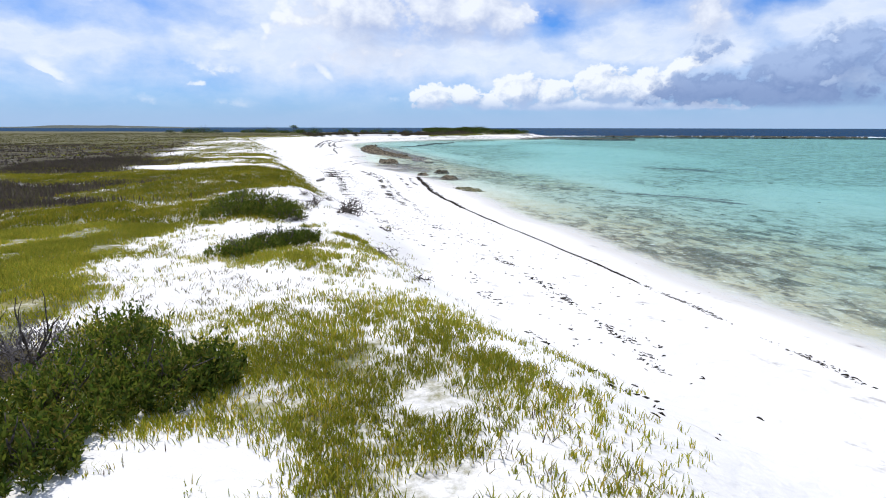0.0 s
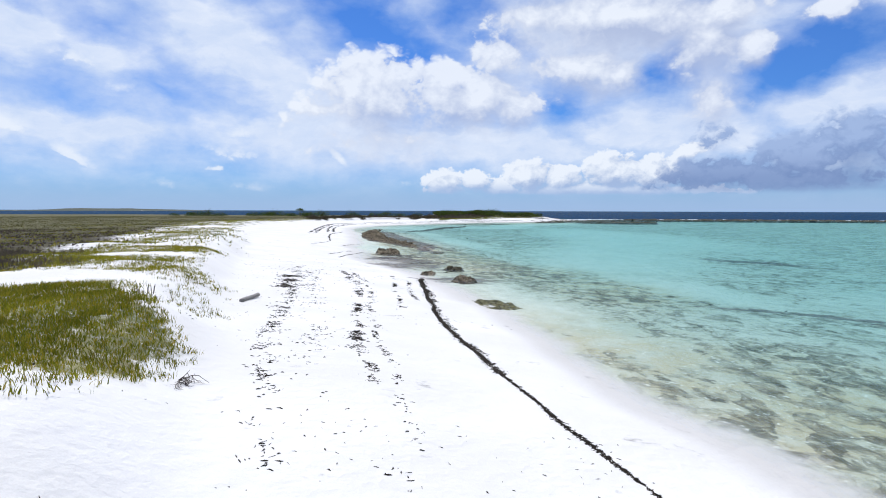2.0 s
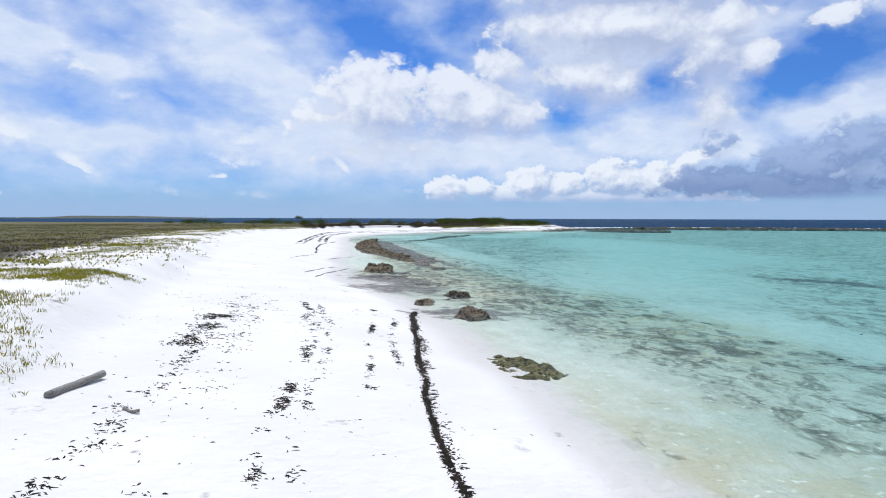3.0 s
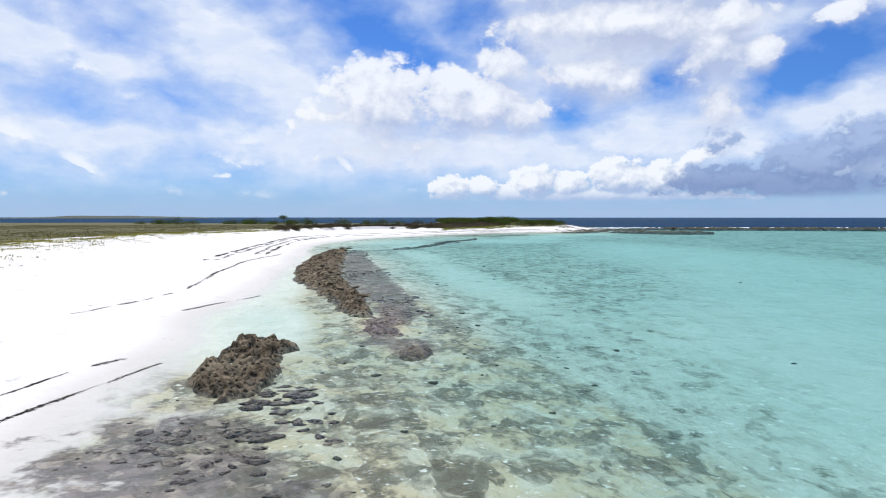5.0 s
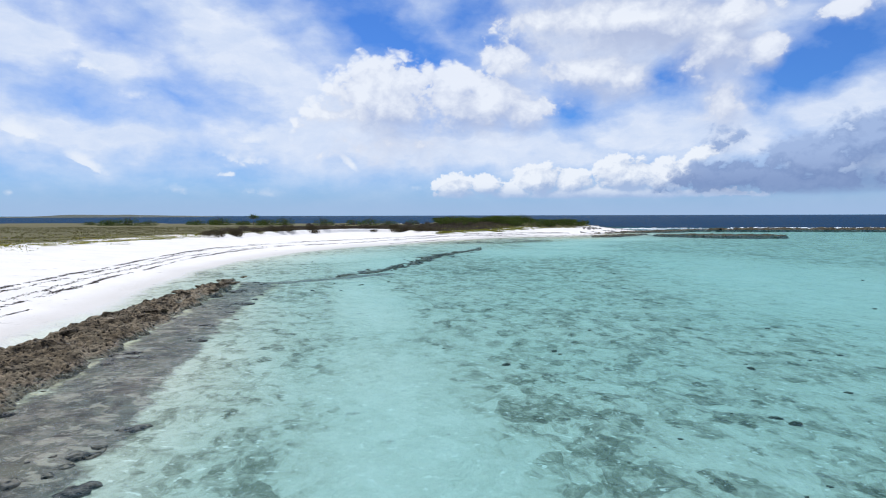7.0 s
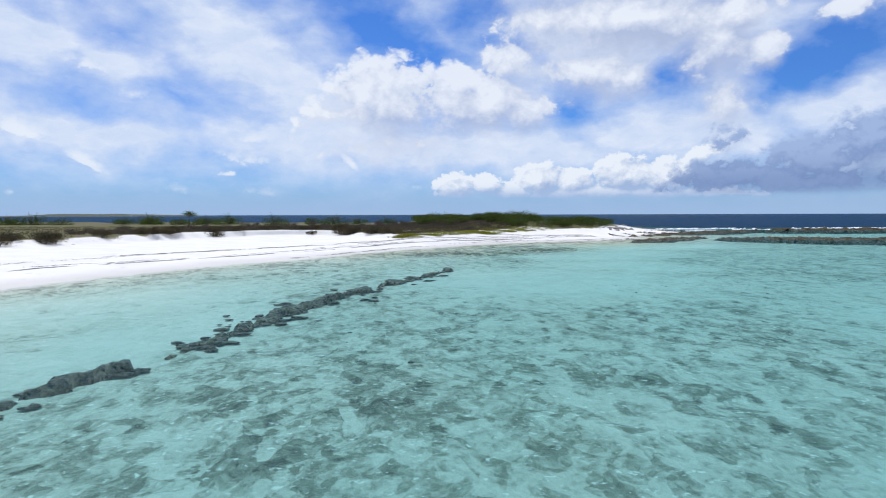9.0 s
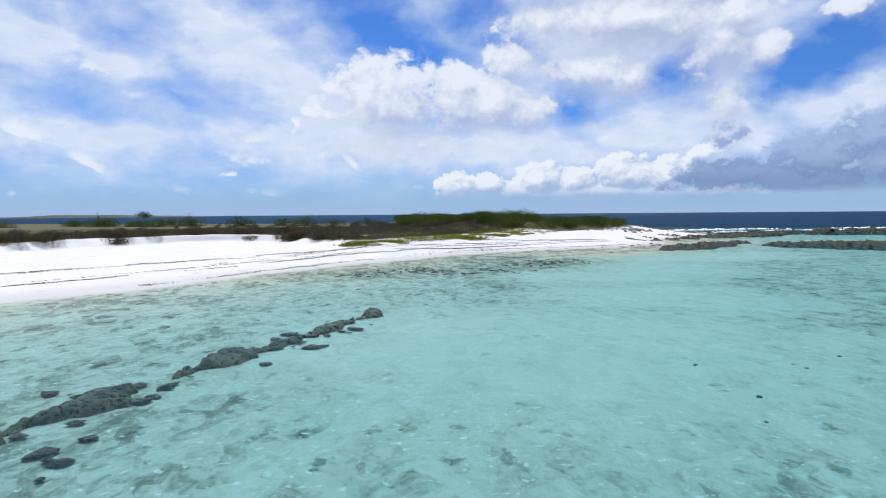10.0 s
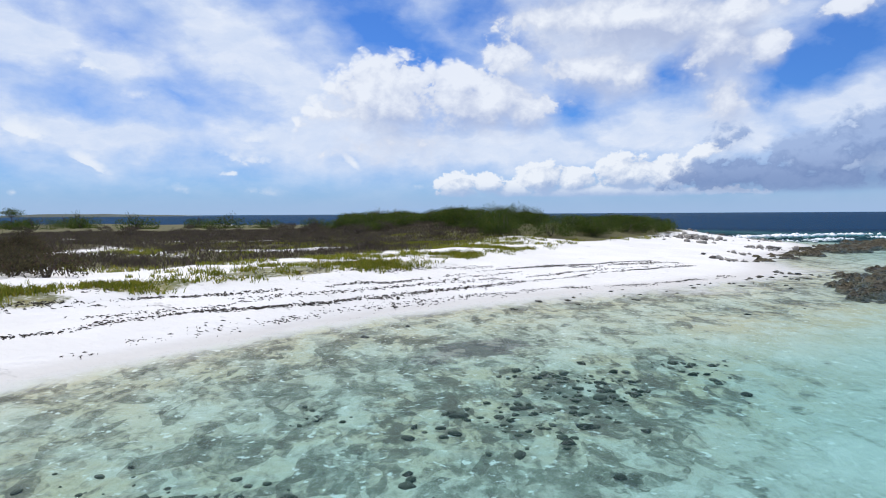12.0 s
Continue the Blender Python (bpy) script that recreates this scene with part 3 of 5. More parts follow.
def rock_material(name, dark, light, tan):
    m, n = material(name)
    p = n.add("ShaderNodeNewGeometry").outputs["Position"]
    z = n.add("ShaderNodeSeparateXYZ", [p]).outputs[2]
    a = n.noise(p, 2.2, 8.0, 0.65)
    b = n.noise(p, 13.0, 6.0, 0.7)
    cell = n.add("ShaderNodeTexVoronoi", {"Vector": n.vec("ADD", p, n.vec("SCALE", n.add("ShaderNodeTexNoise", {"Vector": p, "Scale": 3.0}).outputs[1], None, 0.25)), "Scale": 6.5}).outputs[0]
    col = n.mix(n.ramp(a, 0.35, 0.66), dark, light)
    col = n.mix(n.ramp(b, 0.48, 0.72, 0, 0.8), col, tuple(0.4 * v for v in dark))
    col = n.mix(n.ramp(n.noise(p, 0.5, 4.0), 0.45, 0.7, 0, 0.7), col, tan)
    # shade of the pits painted near black, over the hollows of the bump
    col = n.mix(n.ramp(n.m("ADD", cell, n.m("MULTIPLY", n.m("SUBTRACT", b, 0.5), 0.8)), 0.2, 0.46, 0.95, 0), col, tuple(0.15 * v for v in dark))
    finish(n, col, n.ramp(z, 0.0, 0.15, 0.4, 0.9), n.m("ADD", n.m("ADD", a, n.m("MULTIPLY", b, 0.6)), n.m("MULTIPLY", cell, 0.8)), 1.0, 0.2, Specular_IOR_Level=0.2)
    return m


def wood_material(name, a, b):
    m, n = material(name)
    p = n.add("ShaderNodeTexCoord").outputs["Object"]
    g = n.noise(n.vec("MULTIPLY", p, (14, 2, 14)), 2.0, 6.0, 0.6)
    finish(n, n.mix(n.ramp(g, 0.3, 0.7), a, b), 0.85, g, 0.6, 0.02)
    return m


SAND = ground_material()
WATER = water_material()
GRASS = plant_material("dune_grass", (0.19, 0.22, 0.02), (0.44, 0.42, 0.05), (0.52, 0.40, 0.05))
DUNE_MAT = plant_material("dune_mat", (0.11, 0.13, 0.010), (0.29, 0.27, 0.022), (0.35, 0.26, 0.025))
FOOT_GRASS = plant_material("dune_foot_grass", (0.11, 0.14, 0.016), (0.26, 0.26, 0.03), (0.30, 0.25, 0.04))
DRY_GRASS = plant_material("dry_scrub", (0.065, 0.05, 0.042), (0.11, 0.09, 0.074), (0.10, 0.10, 0.035))
SPRIG = plant_material("dry_sprig", (0.16, 0.15, 0.07), (0.30, 0.26, 0.15), (0.12, 0.09, 0.07))
OLIVE_SCRUB = plant_material("olive_scrub", (0.11, 0.10, 0.045), (0.19, 0.17, 0.075), (0.13, 0.14, 0.05))
LEAF = plant_material("bush_leaf", (0.042, 0.08, 0.01), (0.17, 0.20, 0.026), (0.18, 0.16, 0.03))
SHRUB_LEAF = plant_material("shrub_leaf", (0.028, 0.058, 0.010), (0.09, 0.13, 0.02), (0.12, 0.12, 0.025))
GREY_TWIG = plant_material("grey_twig", (0.12, 0.11, 0.115), (0.2, 0.18, 0.18))
WRACK = plant_material("dried_seaweed", (0.022, 0.018, 0.014), (0.07, 0.055, 0.042))
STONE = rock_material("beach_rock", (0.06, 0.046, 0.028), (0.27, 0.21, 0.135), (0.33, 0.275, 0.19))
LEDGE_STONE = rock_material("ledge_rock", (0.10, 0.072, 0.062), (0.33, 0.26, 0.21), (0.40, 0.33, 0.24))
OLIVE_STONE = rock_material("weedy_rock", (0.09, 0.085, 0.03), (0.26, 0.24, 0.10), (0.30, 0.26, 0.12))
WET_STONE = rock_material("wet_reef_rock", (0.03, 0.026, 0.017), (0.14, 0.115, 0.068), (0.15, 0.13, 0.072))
BARK = wood_material("bark", (0.05, 0.038, 0.03), (0.13, 0.105, 0.085))
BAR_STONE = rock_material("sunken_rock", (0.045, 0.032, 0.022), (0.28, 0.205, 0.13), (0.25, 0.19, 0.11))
DRIFTWOOD = wood_material("driftwood", (0.16, 0.145, 0.125), (0.3, 0.275, 0.24))


# ---- mesh helpers ----
def mesh_from(name, verts, faces, mat, smooth_faces=False):
    """A mesh from an array of points and arrays of triangles or quads."""
    me = bpy.data.meshes.new(name)
    faces = [np.asarray(f) for f in (faces if isinstance(faces, list) else [faces]) if len(f)]
    me.vertices.add(len(verts))
    me.vertices.foreach_set("co", np.asarray(verts, np.float32).ravel())
    loops = np.concatenate([f.ravel() for f in faces])
    sizes = np.concatenate([np.full(len(f), f.shape[1]) for f in faces])
    me.loops.add(len(loops))
    me.loops.foreach_set("vertex_index", loops.astype(np.int32))
    me.polygons.add(len(sizes))
    me.polygons.foreach_set("loop_start", np.concatenate([[0], np.cumsum(sizes)[:-1]]).astype(np.int32))
    me.polygons.foreach_set("loop_total", sizes.astype(np.int32))
    if smooth_faces:
        me.polygons.foreach_set("use_smooth", np.ones(len(sizes), bool))
    me.update(calc_edges=True)
    me.materials.append(mat)
    return me


def attribute(me, name, values):
    me.attributes.new(name, "FLOAT", "POINT").data.foreach_set("value", np.asarray(values, np.float32))


def axis(fine_a, fine_b, step, far_a, far_b, grow=1.14):
    """Grid lines: even between fine_a and fine_b, then ever wider out to the far ends."""
    mid = list(np.arange(fine_a, fine_b + step, step))
    for end, sign in ((far_a, -1), (far_b, 1)):
        s, v, out = step, mid[0] if sign < 0 else mid[-1], []
        while abs(end - v) > s * grow:
            s *= grow
            v += sign * s
            out.append(v)
        out.append(end)
        mid = out[::-1] + mid if sign < 0 else mid + out
    return np.array(mid)


GX = axis(-13, 30, 0.3, -4500, 4500)
GY = axis(1, 262, 0.33, -4500, 4900)


def sheet(name, mat, z_of, keep=None):
    x, y = np.meshgrid(GX, GY)
    z = z_of(x, y)
    w, h = len(GX), len(GY)
    i = np.arange(w * h).reshape(h, w)
    f = np.stack([i[:-1, :-1], i[:-1, 1:], i[1:, 1:], i[1:, :-1]], -1).reshape(-1, 4)
    if keep is not None:
        k = keep.ravel()
        f = f[k[f].any(1)]
    return mesh_from(name, np.stack([x, y, z], -1).reshape(-1, 3), f, mat, True)


# ---- the ground and the sea ----
gx, gy = np.meshgrid(GX, GY)
GROUND_Z = height(gx, gy)
green_cover, dry_cover = cover(gx, gy)
SHELVES = [(0.2, 66, 2.6, 5, 30), (-1.6, 68.6, 3.4, 4.0, 20), (2.0, 79.5, 1.6, 3.0, 35), (3.2, 52.5, 3.6, 2.6, 20),
           (23.6, 220.8, 2.6, 1.3, 35), (0, 62, 4.5, 4, 0), (18.2, 41.5, 5.0, 0.7, -42), (15.2, 43.4, 2.4, 0.5, -30), (19.6, 38.6, 2.4, 0.6, -50), (31, 71, 9, 2.4, -60)]
rock_cover = most(gx, gy, SHELVES) * (1 - 0.22 * smooth(gy, 46, 50) * smooth(-gy, -135, -130))
LEDGE = np.array([(1.2, 83.5), (0.5, 88.5), (-1.2, 94.4), (-3.3, 106.3), (-5.0, 122), (-6.8, 138), (-7, 143.5), (-5.0, 144), (-3.4, 128), (-1.6, 117), (-0.6, 111), (0.9, 101), (2.2, 92), (2.9, 86), (2.4, 83)])
rock_cover = np.maximum(rock_cover, smooth(area_dist(gx, gy, LEDGE), -0.5, 0.6))
SUNK = rounded([(-7.2, 143), (-4.6, 143.5), (-2.6, 146), (0, 149), (2.6, 152.5)])
rock_cover = np.maximum(rock_cover, np.clip(1.3 - line_dist(gx, gy, SUNK) / 0.8, 0, 1))
ground_mesh = sheet("ground", SAND, lambda x, y: GROUND_Z)
attribute(ground_mesh, "green", green_cover.ravel())
attribute(ground_mesh, "dry", dry_cover.ravel())
attribute(ground_mesh, "rock", rock_cover.ravel())
WEEDY = [(9, 20, 3, 12, 10), (13, 158, 15, 15, 0), (24, 166, 12, 14, 0), (15, 208, 11, 6, 20), (24, 215, 10, 5, 25), (17.8, 39.8, 4.5, 1.6, -35), (30, 72, 12, 5, 15), (6, 60, 6, 16, 10), (10.6, 38, 3, 18, 12), (9, 112, 4, 13, -12)]
weedy_cover = np.maximum(0.4, 0.68 * most(gx, gy, WEEDY))
attribute(ground_mesh, "weedy", weedy_cover.ravel())
RUBBLE = np.array([(-4, 62), (9.4, 64), (7.3, 75), (5.1, 81.4), (4.0, 86), (3.3, 89), (1.8, 95.4), (-0.8, 108), (-2.8, 122), (-4.4, 144), (-9, 143), (-6, 100), (-4, 80)])
rubble = np.maximum(smooth(area_dist(gx, gy, RUBBLE), -0.4, 0.5), most(gx, gy, [(12, 22, 6, 18, 14), (15, 210, 10, 7, 20), (25, 217, 11, 5, 30), (36, 226, 14, 5, 25), (8, 60, 7, 8, 0), (11, 50, 5, 10, 0)]))
off_shore = -area_dist(gx, gy, LAND)
cobble = smooth(off_shore, 0.1, 1.2) * (1 - smooth(off_shore, 3.0, 7.0)) * np.maximum(smooth(gy, 196, 206), 0.9 * smooth(-gy, -46, -34))
rubble = np.maximum(rubble, 0.85 * cobble)
POOL = [(-4.6, 84, 3.4, 10, 14), (-7.4, 100, 2.8, 14, 14), (-9.8, 118, 2.8, 16, 8)]
pool = np.clip(2.0 * most(gx, gy, POOL), 0, 1)
attribute(ground_mesh, "rubble", (rubble * (1 - pool)).ravel())
CLEAN = [(20, 78, 11, 24, -10), (28, 104, 8, 20, -8), (30, 40, 14, 16, 0), (5.2, 24, 1.2, 14, 12), (5.8, 41, 2.6, 13, 12), (4.0, 50, 2.4, 7, 20), (-4.6, 86, 3.2, 9, 15), (-7.0, 101, 2.2, 14, 12), (-9.5, 118, 2.4, 16, 8), (16, 52, 3.5, 12, 10), (2.4, 44, 1.2, 8, 15), (6.5, 105, 3.0, 26, 8), (2.5, 135, 2.6, 18, 8), (-3, 172, 6, 14, -30), (36, 130, 16, 60, 0), (27, 92, 10, 14, 0), (42, 224, 18, 7, 20), (28, 206, 9, 6, 0), (28, 196, 9, 9, 0), (20, 184, 14, 12, 0), (17, 68, 8, 14, 0), (23, 92, 8, 11, 0), (34, 212, 8, 8, 0), (2, 165, 4, 12, -15), (-7.5, 88, 2, 5, 0)]
attribute(ground_mesh, "clean", np.maximum(most(gx, gy, CLEAN), 1.6 * pool).ravel())
ground = tagged(new("ground", ground_mesh), "white coral sand beach and low dune land running into the seabed", "ground", kind="structure")
water_mesh = sheet("water", WATER, lambda x, y: 0 * x, keep=GROUND_Z < 0.06)
over = smooth(np.max([area_dist(gx, gy, r) for r in (SHELF, FLAT_ROCK)], axis=0), -0.3, 0.3)
attribute(water_mesh, "depth", (np.clip(-GROUND_Z, 0, 12) * (1 - 0.85 * over)).ravel())
water = tagged(new("water", water_mesh), "clear shallow turquoise lagoon water with small ripples", "water", kind="structure")


def spots(n, x0, x1, y0, y1, weight, seed):
    """Up to n random places in a stretch of the plan, kept by a weight of 0 to 1."""
    r = np.random.RandomState(seed)
    x, y = r.uniform(x0, x1, n), r.uniform(y0, y1, n)
    k = r.rand(n) < weight(x, y)
    return x[k], y[k]


def blades(x, y, tall, wide, per, seed, spread=0.06, lean=0.5):
    """Tufts of pointed, bent blades: points and faces."""
    r = np.random.RandomState(seed)
    z = height(x, y) - 0.01
    n = len(x) * per
    bx, by, bz = (np.repeat(v, per) for v in (x, y, z))
    bx, by = bx + r.normal(0, spread, n), by + r.normal(0, spread, n)
    a, t = r.uniform(0, 2 * np.pi, n), r.uniform(0, 2 * np.pi, n)
    h = tall * r.uniform(0.5, 1.15, n)
    w = wide * r.uniform(0.6, 1.2, n)
    l = lean * h * r.uniform(0.1, 1, n)
    ox, oy = np.cos(a) * w / 2, np.sin(a) * w / 2
    lx, ly = np.cos(t) * l, np.sin(t) * l
    v = np.stack([np.stack([bx - ox, by - oy, bz], -1), np.stack([bx + ox, by + oy, bz], -1),
                  np.stack([bx + ox * 0.8 + lx * 0.4, by + oy * 0.8 + ly * 0.4, bz + h * 0.6], -1), np.stack([bx - ox * 0.8 + lx * 0.4, by - oy * 0.8 + ly * 0.4, bz + h * 0.6], -1),
                  np.stack([bx + lx, by + ly, bz + h * 0.97], -1)], 1).reshape(-1, 3)
    b = np.arange(n)[:, None] * 5
    return v, [np.hstack([b, b + 1, b + 2, b + 3]), np.hstack([b + 3, b + 2, b + 4])]


def stuff(name, verts, faces, mat, label, category, smooth_faces=False):
    return tagged(new(name, mesh_from(name, verts, faces, mat, smooth_faces)), label, category, kind="stuff")


gx1, gy1 = spots(120000, -11, 3, 1.2, 14, lambda x, y: np.clip(cover(x, y)[0] ** 1.2 * 0.9 * (0.8 + 1.1 * noise2(x, y, 0.6, 19, 2)), 0, 1), 1)
stuff("dune_grass", *blades(gx1, gy1, 0.085, 0.010, 8, 2, 0.03, 0.8), GRASS, "low yellow-green fleshy dune plants growing out of white sand", "dune plants")
gx1, gy1 = spots(5200, -7, 2.6, 1.4, 14, lambda x, y: smooth(area_dist(x, y, GREEN_LAND), -0.3, 0.6) * smooth(noise2(x, y, 0.9, 25, 3), -0.1, 0.5) * 0.8, 19)
stuff("dune_sprouts", *blades(gx1, gy1, 0.06, 0.009, 7, 20, 0.035, 1.0), GRASS, "small scattered yellow-green sprouts in white sand", "dune plants")
gx1, gy1 = spots(70000, -20, 0, 14, 50, lambda x, y: cover(x, y)[0] * 0.8, 3)
stuff("dune_grass", *blades(gx1, gy1, 0.11, 0.016, 9, 4, 0.08, 1.0), DUNE_MAT, "yellow-green mat of low dune grass behind the beach", "dune grass")
gx1, gy1 = spots(1900, -6, 1.5, 2, 15, lambda x, y: smooth(area_dist(x, y, GREEN_LAND), -0.8, 0.2) * smooth(noise2(x, y, 2.0, 23, 2), -0.2, 0.5), 15)
stuff("dry_sprigs", *blades(gx1, gy1, 0.08, 0.009, 6, 16, 0.05, 1.5), SPRIG, "thin brown dry sprigs standing in white sand", "dry plants")
gx1, gy1 = spots(60000, -60, -8, 50, 215, lambda x, y: cover(x, y)[0] * 0.65, 5)
stuff("dune_grass", *blades(gx1, gy1, 0.12, 0.07, 5, 6, 0.2, 1.4), DUNE_MAT, "low green grass along the edge of the sandy plain", "dune grass")
gx1, gy1 = spots(90000, 2, 46, 217, 268, lambda x, y: cover(x, y)[0] * smooth(noise2(x, y, 1.6, 29, 3), -0.35, 0.25), 7)
stuff("dune_grass", *blades(gx1, gy1, 0.22, 0.035, 8, 8, 0.11, 1.2), FOOT_GRASS, "clumps of yellow-green grass along the dune foot", "dune grass")
gx1, gy1 = spots(30000, -22, 0, 4, 50, lambda x, y: cover(x, y)[1], 9)
stuff("dry_scrub", *blades(gx1, gy1, 0.25, 0.02, 5, 10, 0.12, 0.9), DRY_GRASS, "grey-brown dry low scrub covering the plain", "dry scrub")
gx1, gy1 = spots(15000, -140, -15, 20, 100, lambda x, y: cover(x, y)[1] * 0.8, 11)
stuff("dry_scrub", *blades(gx1, gy1, 0.16, 0.15, 4, 12, 0.3, 1.5), DRY_GRASS, "brown dry scrub spread over the flat plain", "dry scrub")
gx1, gy1 = spots(26000, -140, -15, 90, 300, lambda x, y: cover(x, y)[1] * 0.8 * (1 - smooth(x, -40, -25) * smooth(y, 205, 225)), 17)
stuff("dry_scrub", *blades(gx1, gy1, 0.16, 0.15, 4, 18, 0.3, 1.5), OLIVE_SCRUB, "olive-brown low scrub spread over the flat plain", "dry scrub")
gx1, gy1 = spots(40000, -35, 30, 225, 300, lambda x, y: cover(x, y)[1], 13)
stuff("dry_scrub", *blades(gx1, gy1, 0.34, 0.045, 6, 14, 0.25, 1.3), DRY_GRASS, "purple-brown leafless scrub behind the dune edge", "dry scrub")


# ---- parts and small builders ----
def thing(name, x, y, z, label, category, group=""):
    ob = tagged(new(name), label, category, group)
    ob.location = (x, y, z)
    return ob


def part(name, me, parent, label=""):
    ob = new(name, me)
    ob.parent = parent
    return tagged(ob, label) if label else ob


def tube(points, radii, sides=6):
    """A closed, tapering tube along points: points and faces."""
    pts = np.array(points, float)
    way = np.gradient(pts, axis=0)
    way /= np.linalg.norm(way, axis=1)[:, None] + 1e-9
    side = np.cross(way, [0.31, 0.17, 0.93])
    side /= np.linalg.norm(side, axis=1)[:, None] + 1e-9
    up = np.cross(way, side)
    a = np.linspace(0, 2 * np.pi, sides, endpoint=False)
    ring = side[:, None] * np.cos(a)[None, :, None] + up[:, None] * np.sin(a)[None, :, None]
    v = (pts[:, None] + ring * np.array(radii)[:, None, None]).reshape(-1, 3)
    n = len(pts)
    i = np.arange(n * sides).reshape(n, sides)
    j = np.roll(i, -1, 1)
    q = np.stack([i[:-1], j[:-1], j[1:], i[1:]], -1).reshape(-1, 4)
    caps = np.array([[i[0][0], i[0][k + 1], i[0][k]] for k in range(1, sides - 1)] + [[i[-1][0], i[-1][k], i[-1][k + 1]] for k in range(1, sides - 1)])
    return v, [q, caps]


def joined(pieces):
    """Several (points, [quads, triangles]) as one."""
    vs, qs, ts, base = [], [], [], 0
    for v, fs in pieces:
        for f in fs:
            (qs if f.shape[1] == 4 else ts).append(f + base)
        vs.append(v)
        base += len(v)
    return np.vstack(vs), [np.vstack(f) for f in (qs, ts) if f]


def limb(start, way, length, radius, r, depth, out, crook=0.5, forks=3, lift=0.1):
    """A crooked branch and its side branches, added to out."""
    pts, p, d = [np.array(start, float)], np.array(start, float), np.array(way, float)
    steps = 5
    for k in range(steps):
        d = d + r.normal(0, crook * 0.4, 3) + np.array([0, 0, lift])
        d /= np.linalg.norm(d)
        p = p + d * length / steps
        pts.append(p)
    out.append(tube(pts, np.linspace(radius, radius * 0.35, steps + 1), 5))
    ends = [pts[-1]]
    if depth:
        for k in range(forks):
            i = r.randint(1, steps)
            w = d + r.normal(0, 0.8, 3)
            ends += limb(pts[i], w / np.linalg.norm(w), length * r.uniform(0.45, 0.75), radius * 0.6, r, depth - 1, out, crook, forks, lift)
    return ends


def leaf_quads(p, size, r, upright=0.6):
    """Small pointed leaves at the places p."""
    n = len(p)
    d = r.normal(0, 1, (n, 3)) + np.array([0, 0, upright])
    d /= np.linalg.norm(d, axis=1)[:, None]
    s = np.cross(d, r.normal(0, 1, (n, 3)))
    s /= np.linalg.norm(s, axis=1)[:, None] + 1e-9
    l = size * r.uniform(0.7, 1.3, (n, 1))
    v = np.stack([p, p + d * l * 0.5 + s * l * 0.17, p + d * l, p + d * l * 0.5 - s * l * 0.17], 1).reshape(-1, 3)
    b = np.arange(n)[:, None] * 4
    return v, [np.hstack([b, b + 1, b + 2, b + 3])]


def bush(lobes, label, leaf_mat, seed, sprigs=260, leaves=16, size=0.05, group=""):
    """A low dense bush of upright leafy sprigs; lobes: x, y, radius, height."""
    r = np.random.RandomState(seed)
    x0, y0 = np.mean([l[0] for l in lobes]), np.mean([l[1] for l in lobes])
    z0 = float(height(np.array([x0]), np.array([y0]))[0])
    pts, stems = [], []
    for lx, ly, rad, tall in lobes:
        gz = float(height(np.array([lx]), np.array([ly]))[0]) - z0
        wood = []
        for k in range(7):
            a = r.uniform(0, 2 * np.pi)
            limb((lx - x0, ly - y0, gz - 0.03), (math.cos(a) * 0.8, math.sin(a) * 0.8, 0.8), rad * 0.9, 0.014, r, 1, wood, 0.4, 2)
        stems.append(wood)
        n = int(sprigs * rad / 0.6)
        a, q = r.uniform(0, 2 * np.pi, n), np.sqrt(r.rand(n))
        wob = 1 + 0.22 * np.sin(3 * a + lx) + 0.15 * np.sin(5 * a + ly * 2)
        bx, by = np.cos(a) * q * rad * wob, np.sin(a) * q * rad * wob
        top = tall * (1 - q**2.2) * r.uniform(0.75, 1.15, n) + 0.06
        length = np.minimum(top, r.uniform(0.16, 0.3, n))
        out = np.stack([np.cos(a) * q * 0.55, np.sin(a) * q * 0.55, np.ones(n)], -1) + r.normal(0, 0.16, (n, 3))
        base = np.stack([bx + lx - x0, by + ly - y0, gz + top - length], -1)
        t = np.linspace(0.05, 1, leaves)[None, :, None]
        p = base[:, None] + out[:, None] * length[:, None, None] * t + r.normal(0, 0.008, (n, leaves, 3))
        pts.append(p.reshape(-1, 3))
    ob = thing("bush", x0, y0, z0, label, "bush", group)
    for wood in stems:
        part("stem", mesh_from("stem", *joined(wood), BARK), ob, "thin dark woody stems")
    part("foliage", mesh_from("foliage", *leaf_quads(np.vstack(pts), size, r, 1.2), leaf_mat), ob)
    return ob


